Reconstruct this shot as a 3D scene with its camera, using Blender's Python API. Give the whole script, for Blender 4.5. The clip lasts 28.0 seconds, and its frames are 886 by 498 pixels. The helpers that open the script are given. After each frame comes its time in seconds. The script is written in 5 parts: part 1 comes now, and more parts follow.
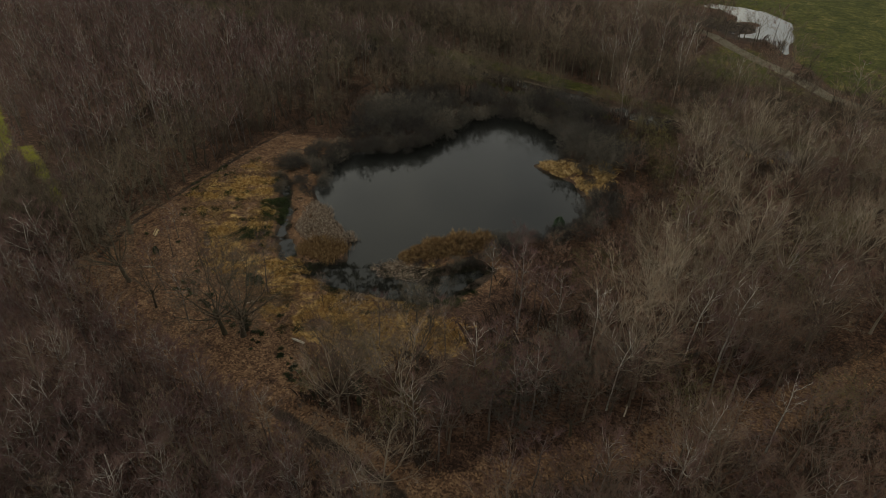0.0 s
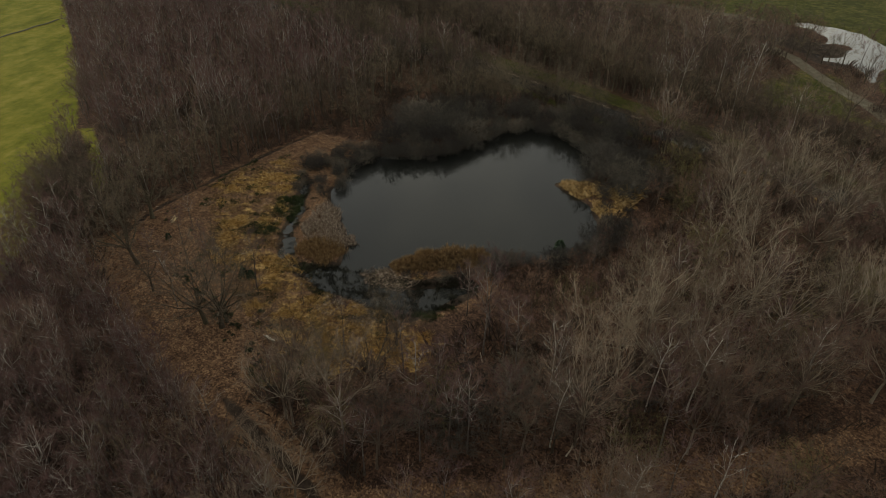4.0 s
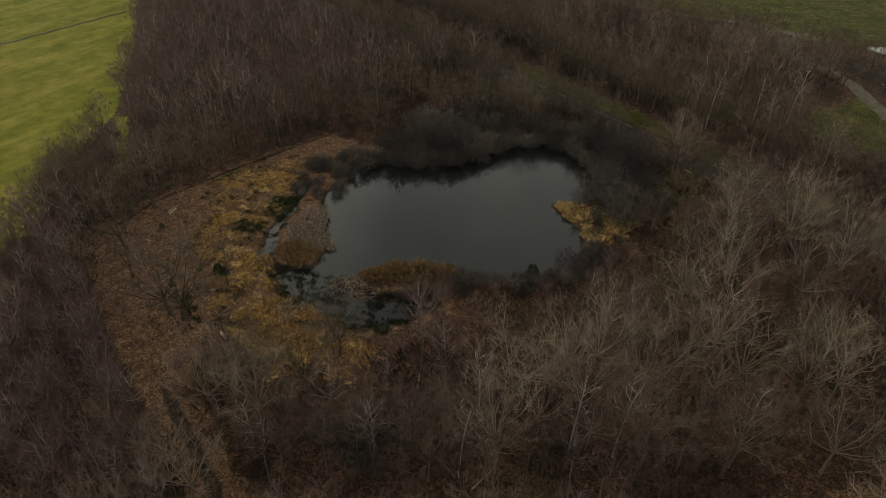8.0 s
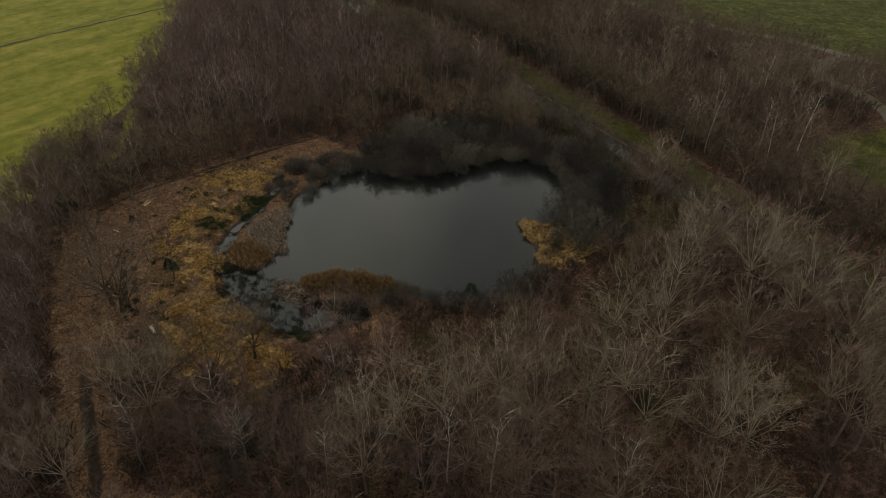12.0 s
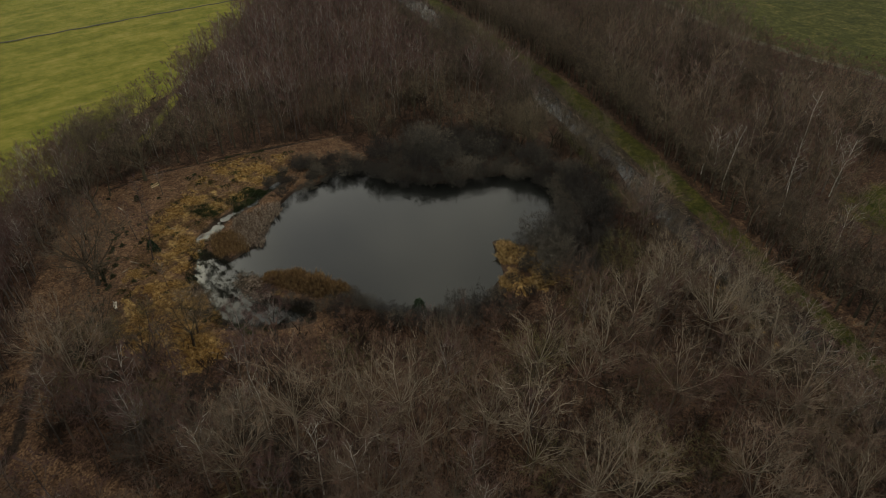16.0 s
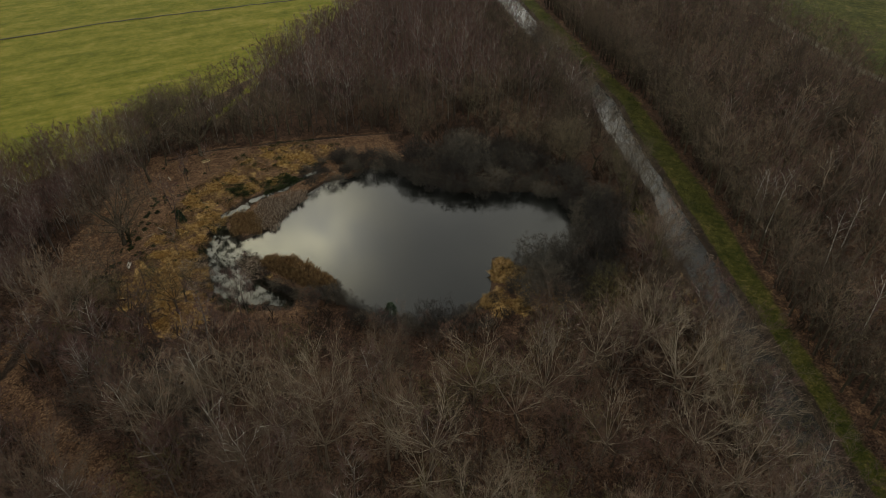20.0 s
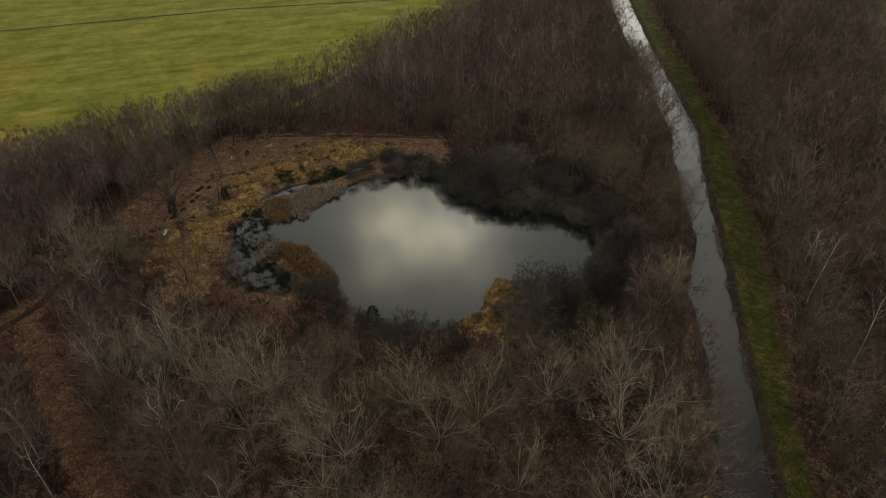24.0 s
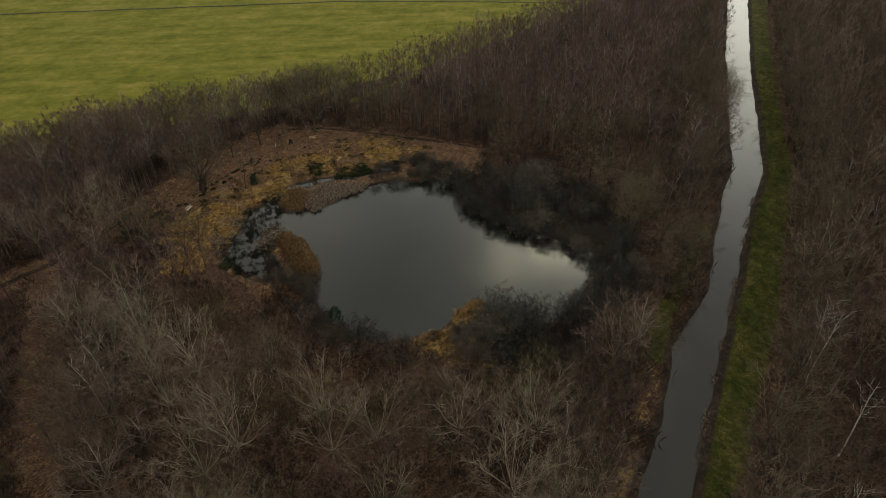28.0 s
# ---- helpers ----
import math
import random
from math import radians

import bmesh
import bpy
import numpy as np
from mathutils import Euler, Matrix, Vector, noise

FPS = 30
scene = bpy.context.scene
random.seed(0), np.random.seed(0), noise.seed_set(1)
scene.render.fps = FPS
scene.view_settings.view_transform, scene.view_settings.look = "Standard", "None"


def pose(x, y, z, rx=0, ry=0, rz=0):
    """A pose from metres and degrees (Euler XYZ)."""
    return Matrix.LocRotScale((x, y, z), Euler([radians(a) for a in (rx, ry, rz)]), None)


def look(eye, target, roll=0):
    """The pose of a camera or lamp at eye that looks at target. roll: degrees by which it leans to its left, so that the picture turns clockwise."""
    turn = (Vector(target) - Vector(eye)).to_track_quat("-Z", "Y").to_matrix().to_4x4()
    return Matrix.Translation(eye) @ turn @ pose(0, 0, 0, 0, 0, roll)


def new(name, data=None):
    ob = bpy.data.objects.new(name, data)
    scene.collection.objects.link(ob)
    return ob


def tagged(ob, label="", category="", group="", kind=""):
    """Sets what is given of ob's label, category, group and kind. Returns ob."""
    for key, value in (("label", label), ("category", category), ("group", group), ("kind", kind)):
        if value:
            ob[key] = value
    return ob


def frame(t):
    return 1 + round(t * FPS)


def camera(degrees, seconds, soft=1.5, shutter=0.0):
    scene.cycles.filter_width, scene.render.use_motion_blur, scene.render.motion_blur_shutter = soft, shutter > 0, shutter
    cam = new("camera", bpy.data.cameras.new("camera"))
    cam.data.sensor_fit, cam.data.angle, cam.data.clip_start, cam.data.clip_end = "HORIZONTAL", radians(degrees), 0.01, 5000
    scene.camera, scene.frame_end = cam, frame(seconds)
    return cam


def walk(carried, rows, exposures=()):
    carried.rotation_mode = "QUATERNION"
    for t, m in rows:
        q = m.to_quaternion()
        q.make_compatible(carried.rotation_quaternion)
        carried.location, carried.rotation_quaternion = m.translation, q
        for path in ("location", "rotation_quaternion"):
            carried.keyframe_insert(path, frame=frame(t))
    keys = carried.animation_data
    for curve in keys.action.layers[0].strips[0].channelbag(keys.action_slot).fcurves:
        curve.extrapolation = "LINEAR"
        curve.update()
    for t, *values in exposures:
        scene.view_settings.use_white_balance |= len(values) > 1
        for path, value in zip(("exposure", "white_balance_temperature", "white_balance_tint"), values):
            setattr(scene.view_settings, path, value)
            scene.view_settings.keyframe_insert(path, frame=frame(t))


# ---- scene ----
cam = camera(69.7, 28.0, soft=0.8)
METRES, EYE, TILT, LEAN, TURN = 162.16, 64.6, -0.98, -7.4, 39.9
ROWS = [
    (0.0, 0.0, 0.0, 0.0, -4.83, -34.85, 6.97),
    (0.5, 0.0128, 0.0005, -0.0002, -3.46, -34.7, 7.03),
    (1.0, 0.0257, 0.0009, -0.0003, -2.1, -34.55, 7.06),
    (1.5, 0.0388, 0.0015, -0.0007, -0.82, -34.4, 7.09),
    (2.0, 0.0518, 0.0024, -0.0011, 0.41, -34.22, 7.12),
    (2.5, 0.0651, 0.0039, -0.0015, 1.63, -34.07, 7.16),
    (3.0, 0.0787, 0.0053, -0.0017, 2.83, -33.92, 7.14),
    (3.5, 0.0926, 0.0072, -0.0018, 3.97, -33.8, 7.11),
    (5.5, 0.1503, 0.0171, 0.0003, 8.68, -33.32, 6.93),
    (6.0, 0.164, 0.0211, 0.0, 9.77, -33.2, 6.9),
    (6.5, 0.1783, 0.0252, -0.0005, 10.91, -33.08, 6.85),
    (7.0, 0.1925, 0.0296, -0.0007, 12.02, -32.96, 6.82),
    (7.5, 0.2066, 0.0343, -0.0013, 12.95, -32.85, 6.78),
    (8.0, 0.2205, 0.0396, -0.0017, 13.79, -32.8, 6.77),
    (8.5, 0.2341, 0.045, -0.0022, 14.61, -32.72, 6.73),
    (9.0, 0.2488, 0.051, -0.0027, 15.44, -32.67, 6.75),
    (9.5, 0.2641, 0.0575, -0.0032, 16.29, -32.6, 6.75),
    (10.0, 0.2806, 0.0643, -0.0042, 17.14, -32.52, 6.76),
    (10.5, 0.2971, 0.0715, -0.005, 17.96, -32.45, 6.75),
    (11.0, 0.3138, 0.0789, -0.0059, 18.89, -32.34, 6.72),
    (11.5, 0.3309, 0.0865, -0.0068, 20.09, -32.17, 6.7),
    (12.0, 0.3479, 0.0946, -0.0077, 21.28, -32.02, 6.61),
    (12.5, 0.365, 0.1032, -0.0087, 22.64, -31.87, 6.51),
    (14.5, 0.4319, 0.1395, -0.008, 28.02, -31.41, 5.95),
    (15.0, 0.4465, 0.1492, -0.0084, 29.36, -31.3, 5.81),
    (15.5, 0.4615, 0.1599, -0.0088, 30.65, -31.17, 5.66),
    (16.0, 0.4761, 0.1713, -0.0092, 31.97, -31.05, 5.52),
    (16.5, 0.4913, 0.1835, -0.01, 33.42, -30.95, 5.39),
    (17.0, 0.5069, 0.1954, -0.0106, 34.94, -30.83, 5.25),
    (17.5, 0.5231, 0.2073, -0.0111, 36.72, -30.69, 5.11),
    (18.0, 0.5382, 0.2199, -0.0117, 38.62, -30.53, 4.93),
    (18.5, 0.5526, 0.2328, -0.0122, 40.49, -30.35, 4.75),
    (19.0, 0.5667, 0.2463, -0.0124, 42.33, -30.21, 4.57),
    (19.5, 0.5801, 0.2598, -0.013, 44.17, -30.04, 4.36),
    (20.0, 0.5926, 0.2738, -0.0133, 46.01, -29.88, 4.18),
    (20.5, 0.6045, 0.2883, -0.0137, 47.85, -29.73, 3.98),
    (21.0, 0.6159, 0.3035, -0.0139, 49.69, -29.6, 3.79),
    (21.5, 0.6268, 0.3192, -0.0139, 51.54, -29.49, 3.59),
    (23.5, 0.6684, 0.3849, -0.0128, 58.99, -29.02, 2.75),
    (24.0, 0.6768, 0.4033, -0.0123, 60.81, -28.95, 2.57),
    (24.5, 0.6849, 0.4225, -0.0117, 62.64, -28.88, 2.38),
    (25.0, 0.6924, 0.4421, -0.0111, 64.47, -28.83, 2.18),
    (25.5, 0.6995, 0.4628, -0.0105, 66.29, -28.8, 2.0),
    (26.0, 0.7058, 0.4836, -0.0098, 68.12, -28.73, 1.82),
    (26.5, 0.7117, 0.5052, -0.009, 69.85, -28.72, 1.67),
    (27.0, 0.7168, 0.5272, -0.0085, 71.55, -28.74, 1.52),
    (27.5, 0.721, 0.5492, -0.0077, 73.27, -28.76, 1.37),
    (28.0, 0.7253, 0.5714, -0.0069, 74.94, -28.75, 1.22),
]
walk(cam, [(t, pose(0, 0, EYE, TILT, LEAN, TURN) @ pose(METRES * x, METRES * y, METRES * z, 90 + pitch, roll, yaw)) for t, x, y, z, yaw, pitch, roll in ROWS],
     exposures=[(0.0, -0.95, 6650, 12), (28.0, -0.95, 6650, 12)])

# ---- world, sun ----
SUN_AZ, SUN_EL = -171.5, 34.3
TOWARDS_SUN = Vector((math.cos(radians(SUN_EL)) * math.cos(radians(SUN_AZ)), math.cos(radians(SUN_EL)) * math.sin(radians(SUN_AZ)), math.sin(radians(SUN_EL))))
world = bpy.data.worlds.new("overcast")
scene.world = world
world.use_nodes = True
wn, wl = world.node_tree.nodes, world.node_tree.links
wn.clear()
w_out, w_bg = wn.new("ShaderNodeOutputWorld"), wn.new("ShaderNodeBackground")
w_sky = wn.new("ShaderNodeTexSky")
w_sky.sky_type, w_sky.sun_disc = "NISHITA", False
w_sky.sun_elevation, w_sky.sun_rotation = radians(SUN_EL), radians(90.0 - SUN_AZ)
w_dim = wn.new("ShaderNodeVectorMath")
w_dim.operation = "SCALE"
w_dim.inputs["Scale"].default_value = 0.10
w_co = wn.new("ShaderNodeTexCoord")
w_noise = wn.new("ShaderNodeTexNoise")
w_noise.inputs["Scale"].default_value, w_noise.inputs["Detail"].default_value = 3.0, 5.0
w_ramp = wn.new("ShaderNodeValToRGB")
w_ramp.color_ramp.elements[0].position, w_ramp.color_ramp.elements[1].position = 0.3, 0.72
w_ramp.color_ramp.elements[0].color, w_ramp.color_ramp.elements[1].color = (0.63, 0.68, 0.68, 1), (1.72, 1.72, 1.44, 1)
w_dot = wn.new("ShaderNodeVectorMath")
w_dot.operation = "DOT_PRODUCT"
w_dot.inputs[1].default_value = TOWARDS_SUN
w_max = wn.new("ShaderNodeMath")
w_max.operation, w_max.inputs[1].default_value = "MAXIMUM", 0.0
w_pow = wn.new("ShaderNodeMath")
w_pow.operation, w_pow.inputs[1].default_value = "POWER", 8.0
w_glow = wn.new("ShaderNodeMath")
w_glow.operation, w_glow.inputs[1].default_value, w_glow.inputs[2].default_value = "MULTIPLY_ADD", 1.7, 1.0
w_core = wn.new("ShaderNodeMath")
w_core.operation, w_core.inputs[1].default_value = "POWER", 420.0
w_spot = wn.new("ShaderNodeMath")
w_spot.operation, w_spot.inputs[1].default_value = "MULTIPLY_ADD", 22.0
w_mul = wn.new("ShaderNodeVectorMath")
w_mul.operation = "SCALE"
w_sep = wn.new("ShaderNodeSeparateXYZ")
w_low = wn.new("ShaderNodeMapRange")
w_low.inputs["From Min"].default_value, w_low.inputs["From Max"].default_value = 0.0, 0.68
w_low.inputs["To Min"].default_value, w_low.inputs["To Max"].default_value = 2.7, 0.98
w_low.interpolation_type = "SMOOTHSTEP"
w_all = wn.new("ShaderNodeMath")
w_all.operation = "MULTIPLY"
w_mix = wn.new("ShaderNodeMix")
w_mix.data_type, w_mix.inputs["Factor"].default_value = "RGBA", 0.82
wl.new(w_sky.outputs[0], w_dim.inputs[0])
wl.new(w_co.outputs["Generated"], w_noise.inputs["Vector"])
wl.new(w_noise.outputs["Fac"], w_ramp.inputs[0])
wl.new(w_co.outputs["Generated"], w_dot.inputs[0])
wl.new(w_dot.outputs["Value"], w_max.inputs[0])
wl.new(w_max.outputs[0], w_pow.inputs[0])
wl.new(w_pow.outputs[0], w_glow.inputs[0])
wl.new(w_ramp.outputs[0], w_mul.inputs[0])
wl.new(w_max.outputs[0], w_core.inputs[0])
# the bright cloud has a second lobe further north
w_dot2 = wn.new("ShaderNodeVectorMath")
w_dot2.operation = "DOT_PRODUCT"
w_dot2.inputs[1].default_value = Vector((math.cos(radians(35.0)) * math.cos(radians(-164.0)), math.cos(radians(35.0)) * math.sin(radians(-164.0)), math.sin(radians(35.0))))
w_max2 = wn.new("ShaderNodeMath")
w_max2.operation, w_max2.inputs[1].default_value = "MAXIMUM", 0.0
w_core2 = wn.new("ShaderNodeMath")
w_core2.operation, w_core2.inputs[1].default_value = "POWER", 460.0
w_sum = wn.new("ShaderNodeMath")
w_sum.operation, w_sum.inputs[1].default_value = "MULTIPLY_ADD", 0.75
wl.new(w_co.outputs["Generated"], w_dot2.inputs[0])
wl.new(w_dot2.outputs["Value"], w_max2.inputs[0])
wl.new(w_max2.outputs[0], w_core2.inputs[0])
wl.new(w_core2.outputs[0], w_sum.inputs[0])
wl.new(w_core.outputs[0], w_sum.inputs[2])
w_n2 = wn.new("ShaderNodeTexNoise")
w_n2.inputs["Scale"].default_value, w_n2.inputs["Detail"].default_value = 7.5, 4.0
w_r2 = wn.new("ShaderNodeValToRGB")
w_r2.color_ramp.elements[0].position, w_r2.color_ramp.elements[1].position = 0.38, 0.62
w_r2.color_ramp.elements[0].color, w_r2.color_ramp.elements[1].color = (0.32, 0.32, 0.26, 1), (1.0, 0.95, 0.60, 1)
w_warm = wn.new("ShaderNodeVectorMath")
w_warm.operation = "SCALE"
w_add = wn.new("ShaderNodeVectorMath")
w_add.operation = "ADD"
wl.new(w_co.outputs["Generated"], w_n2.inputs["Vector"])
wl.new(w_n2.outputs["Fac"], w_r2.inputs[0])
wl.new(w_r2.outputs[0], w_warm.inputs[0])
wl.new(w_sum.outputs[0], w_spot.inputs[0])
w_spot.inputs[2].default_value = 0.0
wl.new(w_spot.outputs[0], w_warm.inputs["Scale"])
wl.new(w_co.outputs["Generated"], w_sep.inputs[0])
wl.new(w_sep.outputs["Z"], w_low.inputs["Value"])
wl.new(w_glow.outputs[0], w_all.inputs[0])
wl.new(w_low.outputs[0], w_all.inputs[1])
wl.new(w_all.outputs[0], w_mul.inputs["Scale"])
wl.new(w_dim.outputs[0], w_mix.inputs[6])
wl.new(w_mul.outputs[0], w_add.inputs[0])
wl.new(w_warm.outputs[0], w_add.inputs[1])
wl.new(w_add.outputs[0], w_mix.inputs[7])
wl.new(w_mix.outputs[2], w_bg.inputs["Color"])
w_bg.inputs["Strength"].default_value = 1.0
wl.new(w_bg.outputs[0], w_out.inputs[0])

sun = new("sun", bpy.data.lights.new("sun", "SUN"))
sun.data.energy, sun.data.angle, sun.data.color = 0.5, radians(175.0), (1.0, 0.95, 0.84)
sun.matrix_world = look(TOWARDS_SUN * 300, (0, 0, 0))


# ---- materials ----
def nodes_of(name):
    m = bpy.data.materials.new(name)
    m.use_nodes = True
    return m, m.node_tree.nodes, m.node_tree.links, m.node_tree.nodes["Principled BSDF"]


def noise_node(n, l, scale, detail=3.0, rough=0.6, stretch=None, turn=0.0):
    co, tex = n.new("ShaderNodeTexCoord"), n.new("ShaderNodeTexNoise")
    tex.inputs["Scale"].default_value, tex.inputs["Detail"].default_value, tex.inputs["Roughness"].default_value = scale, detail, rough
    if stretch:
        mp = n.new("ShaderNodeMapping")
        mp.vector_type = "TEXTURE"
        mp.inputs["Scale"].default_value = stretch
        mp.inputs["Rotation"].default_value = (0, 0, radians(turn))
        l.new(co.outputs["Object"], mp.inputs[0])
        l.new(mp.outputs[0], tex.inputs["Vector"])
    else:
        l.new(co.outputs["Object"], tex.inputs["Vector"])
    return tex.outputs["Fac"]


def ramp_node(n, l, fac, stops):
    r = n.new("ShaderNodeValToRGB")
    while len(r.color_ramp.elements) < len(stops):
        r.color_ramp.elements.new(0.5)
    for e, (p, c) in zip(r.color_ramp.elements, stops):
        e.position, e.color = p, (*c, 1)
    l.new(fac, r.inputs[0])
    return r.outputs[0]


def math_node(n, l, op, a, b=None, clamp=False):
    m = n.new("ShaderNodeMath")
    m.operation, m.use_clamp = op, clamp
    for i, v in enumerate((a, b)):
        if v is None:
            continue
        if isinstance(v, (int, float)):
            m.inputs[i].default_value = v
        else:
            l.new(v, m.inputs[i])
    return m.outputs[0]


def mix_node(n, l, fac, a, b):
    m = n.new("ShaderNodeMix")
    m.data_type = "RGBA"
    for i, v in ((0, fac), (6, a), (7, b)):
        if isinstance(v, (int, float)):
            m.inputs[i].default_value = v
        elif isinstance(v, tuple):
            m.inputs[i].default_value = (*v, 1)
        else:
            l.new(v, m.inputs[i])
    return m.outputs[2]


def bump_node(n, l, height, bsdf, strength=0.5, distance=0.05):
    b = n.new("ShaderNodeBump")
    b.inputs["Strength"].default_value, b.inputs["Distance"].default_value = strength, distance
    l.new(height, b.inputs["Height"])
    l.new(b.outputs[0], bsdf.inputs["Normal"])


def tinted(name, stops, scale=6.0, rough=0.85, spread=0.55, bump=0.3):
    """A dull natural material: grain by noise, and a tint of its own for each tree."""
    m, n, l, bsdf = nodes_of(name)
    info, att = n.new("ShaderNodeObjectInfo"), n.new("ShaderNodeAttribute")
    att.attribute_name = "tint"
    own = math_node(n, l, "FRACT", math_node(n, l, "ADD", info.outputs["Random"], att.outputs["Fac"]))
    grain = noise_node(n, l, scale, 3.0)
    f = math_node(n, l, "ADD", math_node(n, l, "MULTIPLY", own, spread), math_node(n, l, "MULTIPLY", grain, 1.0 - spread))
    l.new(ramp_node(n, l, f, stops), bsdf.inputs["Base Color"])
    bsdf.inputs["Roughness"].default_value = rough
    bsdf.inputs["Specular IOR Level"].default_value = 0.25
    if bump:
        bump_node(n, l, grain, bsdf, bump, 0.02)
    return m


M_BIRCH = tinted("birch_bark", [(0.2, (0.04, 0.03, 0.028)), (0.5, (0.09, 0.073, 0.064)), (0.85, (0.24, 0.215, 0.19))], 2.0, 0.7, 0.3)
M_BIRCH_LIMB = tinted("birch_limb", [(0.2, (0.094, 0.073, 0.065)), (0.5, (0.218, 0.189, 0.167)), (0.8, (0.378, 0.348, 0.305))], 1.5, 0.75, 0.55)
M_BIRCH_TWIG = tinted("birch_twig", [(0.1, (0.082, 0.045, 0.042)), (0.5, (0.120, 0.070, 0.064)), (0.9, (0.163, 0.104, 0.085))], 0.5, 0.9, 0.7, 0)
M_ALDER = tinted("alder_bark", [(0.2, (0.077, 0.061, 0.044)), (0.5, (0.143, 0.110, 0.083)), (0.8, (0.242, 0.198, 0.149))], 4.0, 0.85, 0.4)
M_ALDER_LIMB = tinted("alder_limb", [(0.15, (0.060, 0.046, 0.035)), (0.5, (0.120, 0.095, 0.070)), (0.85, (0.25, 0.208, 0.158))], 1.5, 0.8, 0.75)
M_SILVER = tinted("silver_limb", [(0.2, (0.165, 0.130, 0.098)), (0.5, (0.27, 0.222, 0.168)), (0.85, (0.40, 0.340, 0.265))], 1.5, 0.8, 0.6)
M_SILVER_TWIG = tinted("silver_twig", [(0.1, (0.125, 0.090, 0.065)), (0.5, (0.180, 0.135, 0.096)), (0.9, (0.255, 0.200, 0.140))], 0.5, 0.9, 0.75, 0)
M_IVY = tinted("ivy_leaf", [(0.1, (0.010, 0.016, 0.007)), (0.5, (0.022, 0.032, 0.012)), (0.9, (0.055, 0.065, 0.026))], 2.0, 0.6, 0.4, 0)
M_ALDER_TWIG = tinted("alder_twig", [(0.1, (0.068, 0.041, 0.033)), (0.5, (0.132, 0.082, 0.061)), (0.9, (0.245, 0.175, 0.122))], 0.5, 0.9, 0.8, 0)
M_YOUNG = tinted("young_bark", [(0.2, (0.030, 0.022, 0.017)), (0.5, (0.062, 0.046, 0.036)), (0.8, (0.13, 0.10, 0.078))], 3.0, 0.85, 0.4)
M_YOUNG_TWIG = tinted("young_twig", [(0.1, (0.080, 0.043, 0.036)), (0.5, (0.130, 0.073, 0.056)), (0.9, (0.185, 0.115, 0.080))], 0.5, 0.9, 0.75, 0)
M_OAK = tinted("oak_bark", [(0.2, (0.035, 0.028, 0.020)), (0.5, (0.065, 0.052, 0.036)), (0.85, (0.10, 0.09, 0.055))], 5.0, 0.9, 0.3)
M_OAK_TWIG = tinted("oak_twig", [(0.1, (0.066, 0.047, 0.037)), (0.5, (0.105, 0.078, 0.057)), (0.9, (0.165, 0.132, 0.085))], 0.5, 0.9, 0.75, 0)
M_WILLOW = tinted("willow_stem", [(0.2, (0.04, 0.036, 0.03)), (0.8, (0.10, 0.092, 0.075))], 3.0, 0.9, 0.4)
M_WILLOW_TWIG = tinted("willow_twig", [(0.1, (0.030, 0.026, 0.024)), (0.4, (0.060, 0.053, 0.046)), (0.65, (0.095, 0.083, 0.068)), (0.9, (0.165, 0.142, 0.110))], 0.5, 0.9, 0.8, 0)
M_SALLOW_TWIG = tinted("sallow_twig", [(0.1, (0.085, 0.072, 0.032)), (0.5, (0.130, 0.112, 0.048)), (0.9, (0.19, 0.165, 0.075))], 0.5, 0.9, 0.6, 0)
M_BRUSH = tinted("brush_twig", [(0.1, (0.028, 0.018, 0.015)), (0.5, (0.052, 0.036, 0.028)), (0.9, (0.085, 0.062, 0.043))], 0.3, 0.9, 0.5, 0)
M_BRAMBLE = tinted("bramble_leaf", [(0.1, (0.014, 0.018, 0.008)), (0.5, (0.030, 0.040, 0.016)), (0.9, (0.08, 0.075, 0.03))], 1.2, 0.7, 0.4, 0)
M_PALE = tinted("white_birch_bark", [(0.3, (0.18, 0.16, 0.14)), (0.5, (0.40, 0.375, 0.33)), (0.75, (0.62, 0.59, 0.53))], 2.5, 0.7, 0.2)
M_RUSH = tinted("rush_stem", [(0.15, (0.014, 0.022, 0.007)), (0.5, (0.032, 0.048, 0.014)), (0.9, (0.075, 0.085, 0.03))], 1.0, 0.8, 0.5, 0)
M_NEEDLE = tinted("spruce_needle", [(0.1, (0.012, 0.024, 0.012)), (0.9, (0.035, 0.06, 0.028))], 2.0, 0.75, 0.4, 0)
M_REED = tinted("reed_gold", [(0.32, (0.07, 0.045, 0.022)), (0.48, (0.36, 0.24, 0.10)), (0.66, (0.70, 0.52, 0.27))], 1.5, 0.85, 0.0, 0)
M_REED_GREY = tinted("reed_grey", [(0.32, (0.09, 0.065, 0.046)), (0.5, (0.27, 0.205, 0.155)), (0.64, (0.60, 0.50, 0.40))], 2.5, 0.85, 0.0, 0)
M_REED_BROWN = tinted("reed_brown", [(0.28, (0.065, 0.042, 0.024)), (0.5, (0.23, 0.142, 0.066)), (0.72, (0.52, 0.37, 0.20))], 1.8, 0.85, 0.0, 0)
M_STRAW = tinted("straw_grass", [(0.3, (0.10, 0.056, 0.022)), (0.5, (0.44, 0.270, 0.092)), (0.68, (0.80, 0.60, 0.29))], 1.9, 0.85, 0.0, 0)
M_SEDGE = tinted("sedge_blade", [(0.15, (0.013, 0.013, 0.009)), (0.5, (0.034, 0.033, 0.019)), (0.9, (0.085, 0.075, 0.038))], 0.8, 0.8, 0.5, 0)
